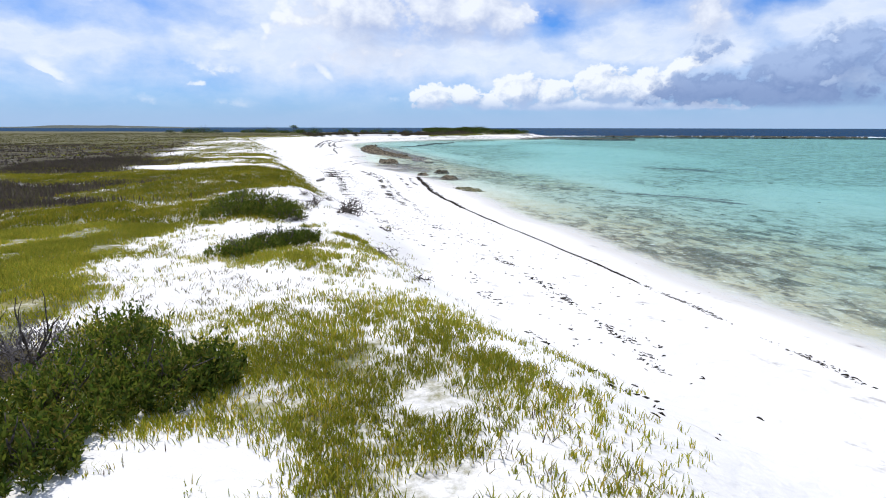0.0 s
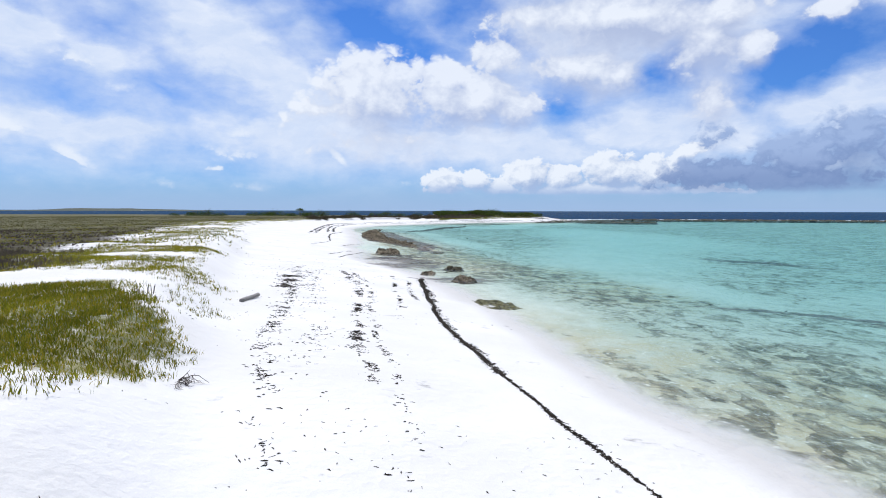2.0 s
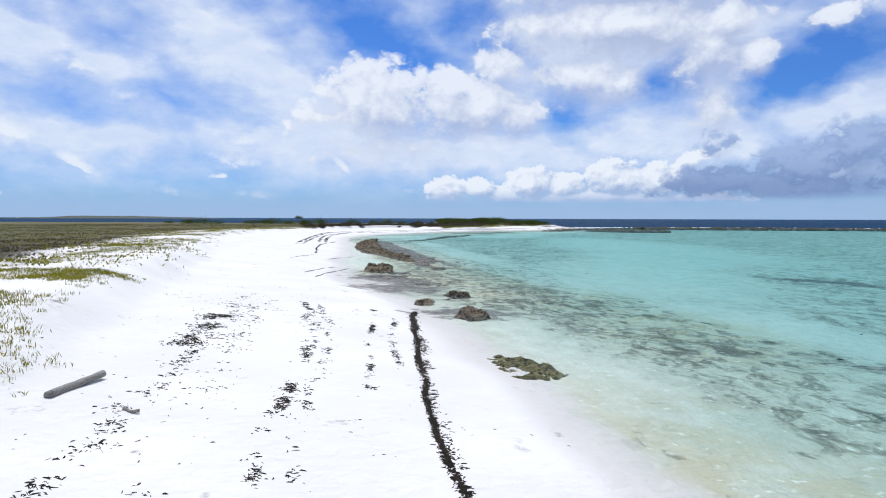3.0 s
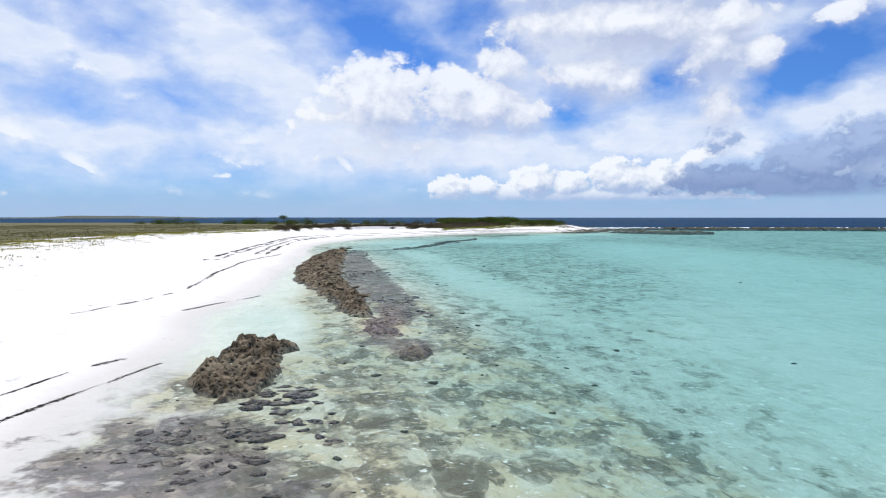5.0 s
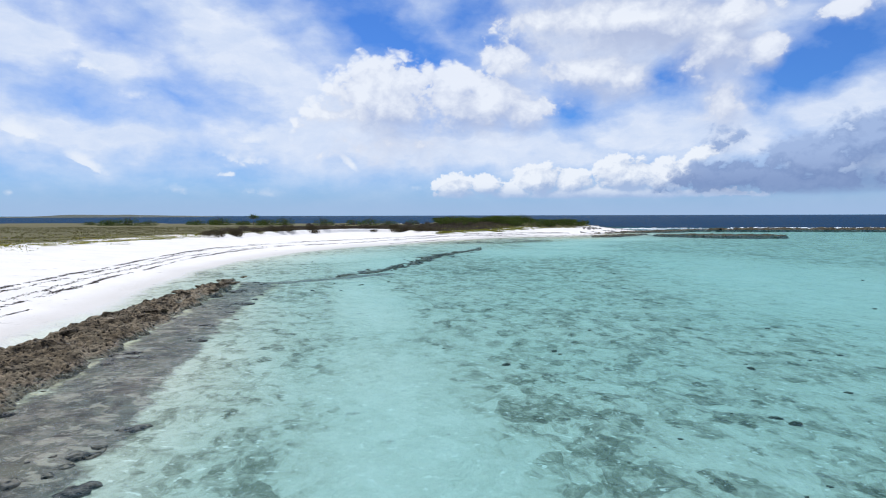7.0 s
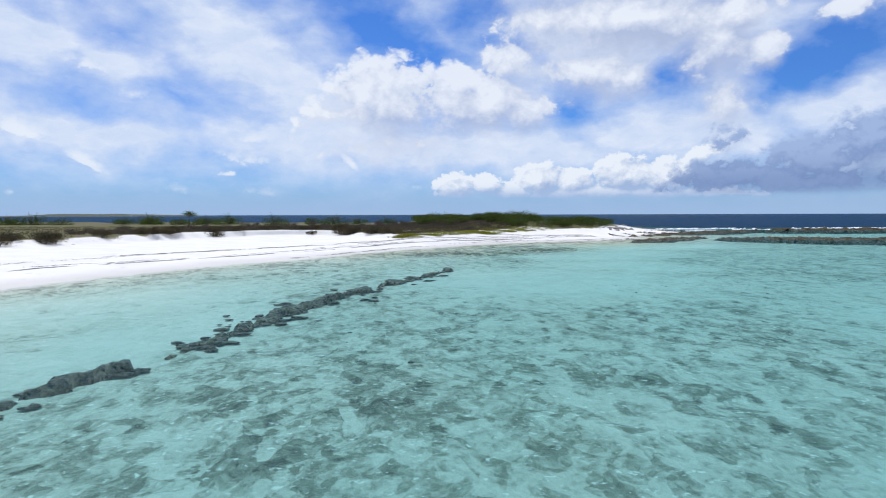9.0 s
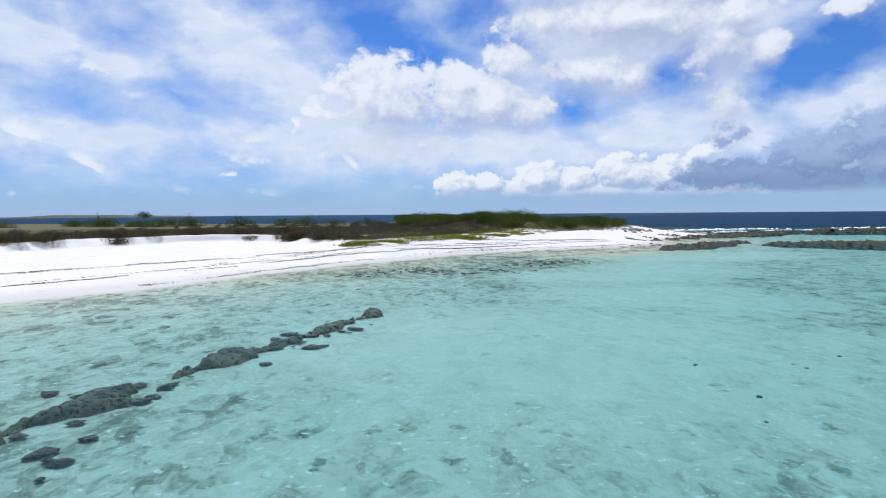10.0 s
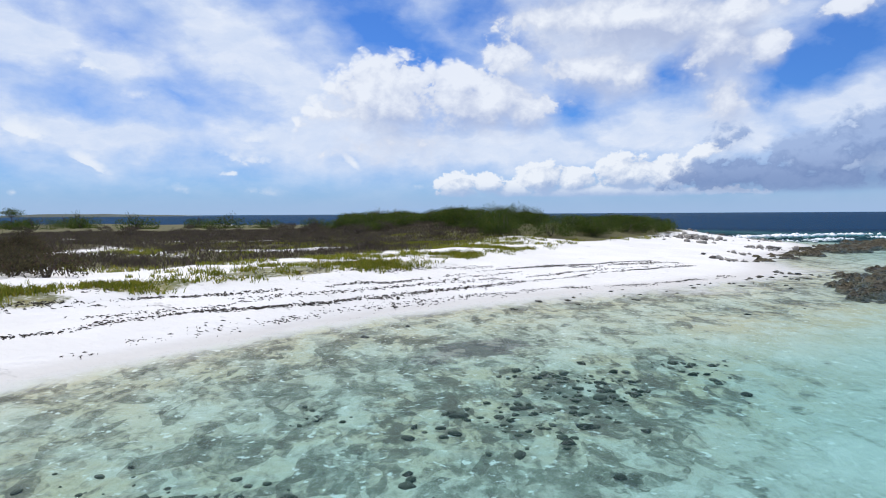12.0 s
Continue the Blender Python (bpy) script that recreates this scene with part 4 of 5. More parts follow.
def rock_sheet(name, outline, top, label, mat, seed, step=0.16, rough=1.0, slope=0.7, ragged=0.3, category="rock"):
    """A craggy low outcrop inside a line on the plan."""
    ring = rounded(list(outline) + [outline[0]], 1)[:-1]
    lo, hi = ring.min(0) - 0.8, ring.max(0) + 0.8
    x, y = np.meshgrid(np.arange(lo[0], hi[0], step), np.arange(lo[1], hi[1], step))
    d = area_dist(x, y, ring) + ragged * noise2(x, y, 1.1 + ragged, seed + 40, 3) + 0.16 * noise2(x, y, 0.4, seed + 41, 2)
    crag = 1 - np.abs(noise2(x, y, max(0.4, 3.2 * step), seed + 42, 3)) * 2.2
    pit = noise2(x, y, max(0.2, 2.0 * step), seed + 43, 2)
    holes = smooth(noise2(x, y, max(0.55, 3.0 * step), seed + 47, 2), 0.25, 0.5)
    g = height(x, y)
    rise = smooth(d, -0.05, slope)
    z = g * (1 - rise) + top * rise * (0.72 + 0.35 * noise2(x, y, 2.4, seed + 44, 2)) - 0.12 * (1 - rise)
    z += rough * rise * (0.12 * crag - 0.07 + 0.09 * pit - 0.13 * holes)
    x2, y2 = x + 0.3 * step * noise2(x, y, 0.3, seed + 45, 1), y + 0.3 * step * noise2(x, y, 0.3, seed + 46, 1)
    h, w = x.shape
    i = np.arange(w * h).reshape(h, w)
    f = np.stack([i[:-1, :-1], i[:-1, 1:], i[1:, 1:], i[1:, :-1]], -1).reshape(-1, 4)
    f = f[(d.ravel() > -0.12)[f].all(1)]
    used, inv = np.unique(f, return_inverse=True)
    c = ring.mean(0)
    v = np.stack([x2 - c[0], y2 - c[1], z], -1).reshape(-1, 3)[used]
    ob = tagged(new(name, mesh_from(name, v, inv.reshape(f.shape), mat)), label, category)
    ob.location = (c[0], c[1], 0)
    return ob


def offset_line(pts, d):
    """A line moved to its left by d metres."""
    t = np.gradient(pts, axis=0)
    t /= np.linalg.norm(t, axis=1)[:, None]
    return pts + np.stack([-t[:, 1], t[:, 0]], -1) * d


def along(pts, n, r, width, clump=2.0, seed=0, gate=0.0):
    """n places strewn along a line, thicker here and thinner there."""
    pts = np.array(pts, float)
    seg = np.linalg.norm(np.diff(pts, axis=0), axis=1)
    s = np.concatenate([[0], np.cumsum(seg)])
    u = r.uniform(0, s[-1], n * 3)
    dens = noise2(u, u * 0, clump, seed + 60, 3)
    u = u[dens > gate - 0.7 * r.rand(n * 3)][:n]
    x, y = np.interp(u, s, pts[:, 0]), np.interp(u, s, pts[:, 1])
    wob = noise2(u, u * 0 + 5, 1.4, seed + 61, 2) * width * 1.2
    dx, dy = np.interp(u, s, np.gradient(pts[:, 1], s)), -np.interp(u, s, np.gradient(pts[:, 0], s))
    o = wob + r.normal(0, width, len(u)) * (0.6 + 0.6 * np.abs(noise2(u, u * 0, 3, seed + 62, 1)))
    return x + dx * o, y + dy * o


def wrack(name, pts, n, width, size, label, seed, clump=2.0, gate=0.0, flat=0.5, meander=0.0, tufts=0.0, thin=0.0):
    """A tide line of dried weed: many small crumpled strips lying on the sand."""
    r = np.random.RandomState(seed)
    x, y = along(rounded(pts), n, r, width, clump, seed, gate)
    if tufts:
        k = noise2(x, y, tufts, seed + 64, 3) > 0.12 + 0.25 * r.normal(0, 1, len(x))
        x, y = x[k], y[k]
    if thin:
        k = r.rand(len(x)) > thin * smooth(-y, -29, -24)
        x, y = x[k], y[k]
    n = len(x)
    y = y + meander * noise2(x, y, 7.0, seed + 63, 3)
    z = height(x, y)
    a = r.uniform(0, 2 * np.pi, n)
    l, w = size * r.uniform(0.4, 1.9, n), size * r.uniform(0.06, 0.24, n)
    c, s = np.cos(a), np.sin(a)
    bend = r.uniform(-0.4, 0.4, n) * l
    lift = size * flat * r.uniform(0.1, 0.6, n)
    rows = []
    for t, ww, up in ((-0.5, 0.3, 0.0), (-0.15, 1.0, 1.0), (0.2, 0.9, 0.7), (0.5, 0.2, 0.05)):
        for sg in (-1, 0, 1):
            ox, oy = t * l, sg * ww * w + bend * (0.25 - t * t)
            rows.append(np.stack([x + c * ox - s * oy, y + s * ox + c * oy, z - 0.01 + (lift * up + 0.012 if sg == 0 else lift * up * 0.15)], -1))
    v = np.stack(rows, 1).reshape(-1, 3)
    f = []
    for k in range(3):
        for m in range(2):
            f.append(np.array([k * 3 + m, k * 3 + m + 1, k * 3 + m + 4, k * 3 + m + 3]))
    f = (np.arange(n)[:, None, None] * 12 + np.array(f)[None]).reshape(-1, 4)
    return stuff(name, v, [f], WRACK, label, "seaweed")


def lump_mesh(name, mat, seed, flat=0.6, cuts=2):
    bm = bmesh.new()
    bmesh.ops.create_icosphere(bm, subdivisions=cuts, radius=1.0)
    r = random.Random(seed)
    off = Vector((r.uniform(0, 50), r.uniform(0, 50), r.uniform(0, 50)))
    for v in bm.verts:
        k = 1 + 0.45 * noise.noise(v.co * 1.2 + off) + 0.22 * noise.noise(v.co * 3.1 + off)
        v.co = Vector((v.co.x * k, v.co.y * k * 0.8, v.co.z * k * flat))
    me = bpy.data.meshes.new(name)
    bm.to_mesh(me)
    bm.free()
    me.materials.append(mat)
    return me


def lumps(x, y, z, size, seed, flat=0.55):
    """Many rough stones as points and triangles."""
    r = np.random.RandomState(seed)
    bm = bmesh.new()
    bmesh.ops.create_icosphere(bm, subdivisions=1, radius=1.0)
    bm.verts.ensure_lookup_table()
    base = np.array([v.co[:] for v in bm.verts])
    tri = np.array([[v.index for v in f.verts] for f in bm.faces])
    bm.free()
    base, tri = base, tri
    n = len(x)
    k = r.uniform(0.62, 1.3, (n, len(base), 1))
    v = base[None] * k * (np.array(size)[:, None, None]) * np.stack([r.uniform(0.7, 1.5, n), r.uniform(0.7, 1.2, n), np.full(n, flat)], -1)[:, None]
    a = r.uniform(0, np.pi, n)
    c, s = np.cos(a)[:, None], np.sin(a)[:, None]
    v = np.stack([v[..., 0] * c - v[..., 1] * s + x[:, None], v[..., 0] * s + v[..., 1] * c + y[:, None], v[..., 2] + z[:, None]], -1).reshape(-1, 3)
    f = (np.arange(n)[:, None, None] * len(base) + tri[None]).reshape(-1, 3)
    return v, [f]


# ---- rock along the shore ----
ridge_body = rock_sheet("ridge_body", [(1.3, 84.2), (-0.3, 84.6), (-1.6, 88), (-2.6, 92), (-5.8, 100), (-7.5, 108), (-8.4, 117), (-9.2, 126), (-9.2, 134), (-8.2, 143.6), (-7.0, 142),
                          (-5.4, 127), (-3.9, 112), (-2.4, 101.5), (-1.0, 95), (0.6, 89)], 0.2, "pitted brown crust of beach rock", STONE, 1, 0.1, 1.0)
ridge = thing("rock_ridge", -4.2, 110, 0, "long low ridge of pitted brown beach rock at the water's edge", "rock")
ridge_body.parent, ridge_body.location = ridge, Vector(ridge_body.location) - Vector(ridge.location)
del ridge_body["category"]
blocks = [lump_mesh("block", STONE, 20 + k, 0.45) for k in range(5)]
for k, (bx_, by_) in enumerate(zip(*along(rounded([(0.4, 85.5), (-0.9, 92), (-3.6, 101), (-5.6, 110), (-6.8, 120), (-7.6, 131), (-7.6, 142.5)]), 46, np.random.RandomState(71), 0.45, 4.0, 72, -0.5))):
    block = part("block", blocks[k % 5], ridge)
    q_ = 0.13 + 0.17 * (k * 0.618 % 1)
    block.location = (bx_ + 4.2, by_ - 110, 0.2 + 0.02 * (k % 3))
    block.rotation_euler, block.scale = (0.2 * math.sin(k), 0.2 * math.cos(k), k * 2.4), (q_ * 1.5, q_, q_ * 0.7)
rock_sheet("rock_outcrop", [(-1.9, 71.6), (-2.9, 73.6), (-3.6, 76.6), (-3.6, 80), (-2.3, 80.2), (-1.2, 78.8), (-1.3, 76.8), (-0.8, 74.2), (-1.0, 72.2)], 0.17, "jagged dark brown beach rock standing in shallow water", STONE, 2, 0.075, 1.2, 0.3)
rock_sheet("rock_outcrop", [(2.5, 51), (2.7, 53.4), (3.6, 53.8), (4.4, 51.6), (4.3, 50.2), (3.2, 49.8)], 0.13, "rounded brown beach rock beside the sand", STONE, 3, 0.09, 1.0, 0.6)
rock_sheet("rock_outcrop", [(1.0, 54.2), (0.8, 56), (1.4, 57), (2.1, 55.6), (2.0, 54)], 0.1, "small brown rock at the tip of the beach", STONE, 4, 0.09, 1.0, 0.5)
rock_sheet("rock_outcrop", [(2.2, 57), (2.2, 59.4), (3.2, 59.8), (4.2, 58.6), (3.8, 57.2)], 0.16, "dark jagged rock breaking the water", WET_STONE, 5, 0.1, 1.6, 0.5)
rock_sheet("rock_outcrop", FLAT_ROCK, -0.1, "flat reddish rock lying just under water", STONE, 6, 0.1, 0.3, 0.5)
rock_sheet("rock_shelf", SHELF, -0.07, "flat brown rock shelf running under the water", LEDGE_STONE, 7, 0.13, 0.6, 0.5)
rock_sheet("rock_bar", BAR, -0.44, "long broken bar of dark rock sunk in the lagoon", BAR_STONE, 8, 0.08, 0.28, 0.25, 0.45)
rock_sheet("rock_bar", BAR_END, -0.48, "broken end of a dark rock bar sunk in clear water", BAR_STONE, 13, 0.07, 0.25, 0.25, 0.4)
rock_sheet("reef_rock", [(38.2, 229.4), (40.4, 228.2), (43.6, 230.2), (51.6, 237.4), (58, 247), (52.5, 245.6), (45, 239.4), (40.5, 233)], 0.02, "low reef of rough dark rock rising from the lagoon", WET_STONE, 9, 0.16, 1.5, 0.6, 1.0)
rock_sheet("reef_rock", [(44.2, 246.4), (49, 255.5), (55, 262), (63, 269.5), (74, 279), (85, 289), (90, 289), (80, 278), (70, 267), (61, 260), (52, 253.6)], 0.12, "broad apron of dark reef rock off the sandy point", WET_STONE, 10, 0.24, 1.7, 0.8, 1.6)
rock_sheet("reef_rock", [(56, 240), (60, 244.5), (72, 243), (84, 237), (82, 231), (72, 229), (62, 234)], 0.06, "low reef of rough dark rock rising from the lagoon", WET_STONE, 11, 0.24, 1.6, 0.8, 1.4)
rock_sheet("reef_rock", [(86, 282), (96, 289), (120, 290), (155, 281), (195, 267), (192, 259), (150, 272), (116, 280), (96, 279)], 0.5, "distant line of dark reef rock under the surf", WET_STONE, 12, 0.6, 2.2, 1.4, 2.0)

rock_sheet("weedy_rock", [(2.7, 43.4), (2.9, 41.6), (3.2, 40.5), (4.2, 40.5), (5.2, 41.9), (4.2, 43.2)], 0.05, "flat olive rock with weed at the waterline", OLIVE_STONE, 14, 0.07, 0.5, 0.35, 0.45)
# slabs of the broken ledge beside the ridge, and round the sunken bars
r_ = np.random.RandomState(61)
lx, ly = spots(9000, -8, 4, 64, 145, lambda x, y: 0.5 * smooth(area_dist(x, y, LEDGE), -0.6, 0.4) * smooth(noise2(x, y, 2.0, 27, 3), -0.2, 0.35), 62)
size_ = np.minimum(r_.gamma(2.0, 0.06, len(lx)) + 0.05, 0.26)
stuff("ledge_slabs", *lumps(lx, ly, np.minimum(np.maximum(height(lx, ly), -0.25), -0.02 - 0.25 * size_), size_, 63, 0.2), LEDGE_STONE, "flat purple-brown slabs of the broken ledge in shallow water", "rock slabs")
lx, ly = spots(1700, -4, 3, 62, 74, lambda x, y: 0.42 * most(x, y, [(-1.6, 68.6, 3.2, 3.4, 20), (0.6, 66, 3, 4, 20), (-0.2, 72.5, 1.4, 3, 20)]) * smooth(noise2(x, y, 1.6, 28, 3), -0.15, 0.3), 64)
size_ = np.minimum(r_.gamma(2.0, 0.06, len(lx)) + 0.04, 0.26)
stuff("ledge_slabs", *lumps(lx, ly, np.minimum(np.maximum(height(lx, ly), -0.25), -0.02 - 0.25 * size_), size_, 65, 0.2), LEDGE_STONE, "flat purple-brown rock slabs strewn in the shallows", "rock slabs")
for mid, count in (([(3.9, 161.2), (5.2, 168.5), (8.2, 178), (12.4, 188.4)], 130), ([(-1.6, 148.2), (2.2, 156.6), (3.4, 159.9)], 50), ([(7.4, 174.6), (8.8, 175.2)], 8)):
    lx, ly = along(rounded(mid), count, r_, 0.75, 2.5, 66, 0.0)
    stuff("bar_slabs", *lumps(lx, ly, height(lx, ly) + 0.05, np.minimum(r_.gamma(2.0, 0.09, len(lx)) + 0.06, 0.34), 67, 0.16), BAR_STONE, "broken dark slabs lying round a sunken rock bar", "rock slabs")

# foam of the surf that breaks outside the reef
FOAM, n_ = material("sea_foam")
finish(n_, n_.mix(n_.noise(n_.add("ShaderNodeNewGeometry").outputs["Position"], 1.5, 5.0), (0.75, 0.78, 0.8), (0.9, 0.9, 0.9)), 0.7)
rs = np.random.RandomState(5)
fx, fy = along(offset_line(REEF[2:-8], 17.0), 3600, rs, 1.0, 18.0, 5, 0.15)
stuff("surf", *lumps(fx, fy, np.full(len(fx), 0.05), rs.uniform(0.15, 0.55, len(fx)), 6, 0.55), FOAM, "white line of foam where waves break on the reef", "surf", True)

fx, fy = along(offset_line(REEF[2:-8], 7.0), 6000, rs, 1.0, 14.0, 9, 0.1)
stuff("surf", *lumps(fx, fy, np.full(len(fx), 0.06), rs.uniform(0.1, 0.32, len(fx)), 7, 0.5), FOAM, "white broken water washing over the reef edge", "surf", True)

# stones on the seabed and along the waterline
STONE_BED = plant_material("weedy_stone", (0.11, 0.115, 0.08), (0.27, 0.26, 0.19), (0.08, 0.082, 0.06), 0.8)


def bed_weight(x, y):
    d = -area_dist(x, y, LAND)
    far_end = most(x, y, [(17.5, 210, 6.5, 3.4, 10), (22.5, 214.8, 5.5, 2.4, 20), (26, 217.6, 5, 1.8, 20), (10, 206, 4, 1.6, 30)]) * 1.3
    rocky = most(x, y, [(-1, 68, 6, 9, 15), (3, 76, 6, 8, 0), (4.5, 84, 2, 5, 10)]) * 0.05
    return np.clip(far_end * smooth(noise2(x, y, 1.6, 22, 3), -0.1, 0.4) * smooth(d, 0.4, 2) + rocky * smooth(d, 0.1, 1) + 0.007 * smooth(d, 1, 4) * smooth(noise2(x, y, 9, 26, 3), -0.2, 0.5), 0, 1)


bx, by = spots(150000, -12, 40, 8, 232, bed_weight, 31)
bz = height(bx, by)
bs = np.minimum(np.random.RandomState(32).gamma(1.8, 0.03, len(bx)) + 0.02, np.clip(-bz * 0.9, 0.03, 0.15))
stuff("seabed_stones", *lumps(bx, by, bz + bs * 0.1, bs, 33, 0.35), STONE_BED, "weed-covered grey-green stones strewn over the seabed", "stones", True)
protos = [lump_mesh("stone", WET_STONE, k, 0.5) for k in range(4)]
rr = random.Random(8)
shore_b = SHORE[(SHORE[:, 1] > 221) & (SHORE[:, 0] < 43)]
for k in range(70):
    i = min(len(shore_b) - 2, int(len(shore_b) * rr.random() ** 0.6))
    t = rr.random()
    sxy = shore_b[i] * (1 - t) + shore_b[i + 1] * t
    out = abs(rr.gauss(1.0, 0.9)) + 0.2
    st = new("stone", protos[k % 4])
    px_, py_ = sxy[0] + out * 0.55, sxy[1] - out * 0.83
    st.location = (px_, py_, float(height(np.array([px_]), np.array([py_]))[0]) + 0.02)
    st.rotation_euler, q_ = (0, 0, rr.uniform(0, 6)), rr.uniform(0.05, 0.13)
    st.scale = (q_ * rr.uniform(1.0, 1.9), q_, q_ * rr.uniform(0.5, 0.9))
    tagged(st, "dark wet stone lying at the waterline", "stone", "stones at the waterline")

CORAL = plant_material("coral_rubble", (0.5, 0.46, 0.42), (0.72, 0.69, 0.64), (0.22, 0.2, 0.18), 0.9)
cx, cy = spots(6000, 42, 66, 246, 296, lambda x, y: smooth(area_dist(x, y, LAND), 0.2, 3) * smooth(-area_dist(x, y, GREEN_LAND), -1.5, 1.5) * smooth(noise2(x, y, 5, 24, 2), -0.4, 0.4), 34)
cs = np.random.RandomState(35).gamma(2.0, 0.06, len(cx)) + 0.04
stuff("coral_rubble", *lumps(cx, cy, height(cx, cy) + cs * 0.2, cs, 36, 0.7), CORAL, "pale coral rubble heaped on the sandy point", "rubble")

# ---- tide lines ----
MAIN_LINE = [(5.5, 14.8), (5.35, 15.8), (4.9, 17.6), (4.3, 20.3), (3.4, 24), (2.5, 28.9), (1.75, 33), (1.45, 34.6), (1.36, 36.4), (1.22, 40), (1.06, 45), (0.9, 49), (0.85, 52)]
wrack("tide_line", MAIN_LINE[:6], 2600, 0.03, 0.06, "narrow dark line of dried seaweed on white sand", 3, 1.2, -0.4)
wrack("tide_line", MAIN_LINE[5:], 5000, 0.048, 0.07, "narrow dark line of dried seaweed on white sand", 1, 1.2, -0.5)
wrack("tide_line", offset_line(rounded(MAIN_LINE[5:]), -0.12), 1800, 0.07, 0.07, "loose dark seaweed beside the tide line", 2, 1.0, 0.1, 0.5, 0.0, 0.6)
wrack("tide_line", [(6.4, 8), (6.0, 11.4), (5.7, 13.2), (5.45, 15.2)], 260, 0.06, 0.06, "thin broken end of a weed line on sand", 17, 1.0, 0.1)
TRAIL_A = rounded([(3.4, 6), (3.0, 12), (2.2, 16), (1.1, 20), (0.45, 22.5), (-0.05, 25.3), (-0.3, 28), (-0.8, 31), (-1.2, 34), (-1.45, 37), (-1.6, 40), (-2.0, 44), (-2.6, 47), (-3.5, 51)])
TRAIL_B = rounded([(2.2, 5), (1.4, 13), (0, 18), (-1.3, 22.3), (-2.2, 27), (-2.7, 30.5), (-3.4, 33.5), (-3.8, 36.5), (-4.3, 41), (-5.0, 45.7), (-6.0, 51)])
for seed_, (trail, off, count, wide_) in enumerate([(TRAIL_A, 0.0, 6000, 0.10), (TRAIL_A, -0.5, 1500, 0.08), (TRAIL_B, 0.0, 3600, 0.16), (TRAIL_B, -0.9, 1100, 0.28)]):
    wrack("tide_line", offset_line(trail, off), count, wide_, 0.07, "broken trail of dried seaweed and twigs on sand", 20 + seed_, 2.4, 0.0, 0.5, 0.0, 0.36, 0.7)
wrack("tide_line", [(-4.2, 40), (-4.7, 43), (-5.2, 46)], 1800, 0.32, 0.08, "wide patch of dark dried seaweed on sand", 30, 1.5, 0.0, 0.5, 0.0, 0.7)
wrack("tide_line", [(0.1, 37.5), (-0.1, 41), (-0.35, 44), (-0.7, 51)], 1500, 0.06, 0.06, "thin trail of dried weed on sand", 4, 1.0, 0.2, 0.5, 0.0, 0.5)
wrack("tide_line", [(0.75, 40), (0.2, 45), (0.15, 50)], 900, 0.06, 0.06, "thin trail of dried weed on sand", 31, 1.0, 0.2, 0.5, 0.0, 0.5)
wrack("tide_line", [(-5.5, 66), (-5.42, 70), (-5.25, 72.5), (-4.6, 76)], 1100, 0.025, 0.06, "thin dark line of weed beside the water", 5, 1.0, -0.2)
wrack("tide_line", [(-6.6, 68), (-6.35, 72), (-6.1, 74.4), (-5.6, 76.2)], 700, 0.03, 0.06, "faint thin line of weed on sand", 32, 1.0, 0.0)
wrack("tide_line", [(-7.5, 85.5), (-6.7, 88.9), (-5.8, 92)], 900, 0.03, 0.055, "thin dark line of weed beside the water", 33, 1.0, 0.0)
wrack("tide_line", [(-10.3, 82), (-9.9, 86), (-9.7, 90)], 600, 0.04, 0.05, "faint thin line of weed on sand", 34, 1.0, 0.1)
wrack("tide_line", [(-9.8, 92), (-10.6, 98), (-11.7, 104), (-12.7, 115), (-12.4, 127)], 1300, 0.05, 0.09, "dark line of dried seaweed on the beach", 35, 3.0, -0.2, 0.5, 0.4)
HIGH_LINE = rounded([(-15.5, 112), (-17.6, 130), (-20, 156), (-21, 172), (-18, 187.4), (-13.7, 194.5), (-8, 205.6), (-2, 212), (4.7, 218), (9.8, 221.2), (16.2, 226), (25.9, 235.6), (36, 243)])
LOW_LINE = rounded([(-13.4, 124), (-17, 150), (-17.6, 168), (-15, 182.8), (-11, 188.9), (-5.5, 197.4), (1.5, 207), (6.7, 215), (12.5, 220.2), (19, 226.7), (29.4, 234.8), (38, 241)])
for seed_, (trail, off, count, wide_) in enumerate([(HIGH_LINE, 0.0, 5200, 0.10), (HIGH_LINE, -0.7, 2200, 0.12), (LOW_LINE, 0.0, 5600, 0.10), (LOW_LINE, 1.0, 2200, 0.14)]):
    wrack("tide_line", offset_line(trail, off), count, wide_, 0.11, "dark line of dried seaweed along the beach", 40 + seed_, 3.0, 0.12, 0.6, 0.6)
wrack("tide_line", offset_line(SHORE[(SHORE[:, 1] > 205) & (SHORE[:, 1] < 240)], 5.6), 1800, 0.3, 0.1, "broken trail of dried seaweed below the dune", 9, 2.5, 0.2)
wrack("tide_line", offset_line(SHORE[(SHORE[:, 1] > 197) & (SHORE[:, 1] < 238)], 0.5), 1500, 0.16, 0.1, "dark stones and weed bits along the waterline", 29, 1.6, 0.15, 0.5, 0.5)
wrack("beach_litter", [(3, 9), (-7, 60)], 700, 2.2, 0.05, "scattered bits of dried weed on sand", 10, 3.0, 0.0)

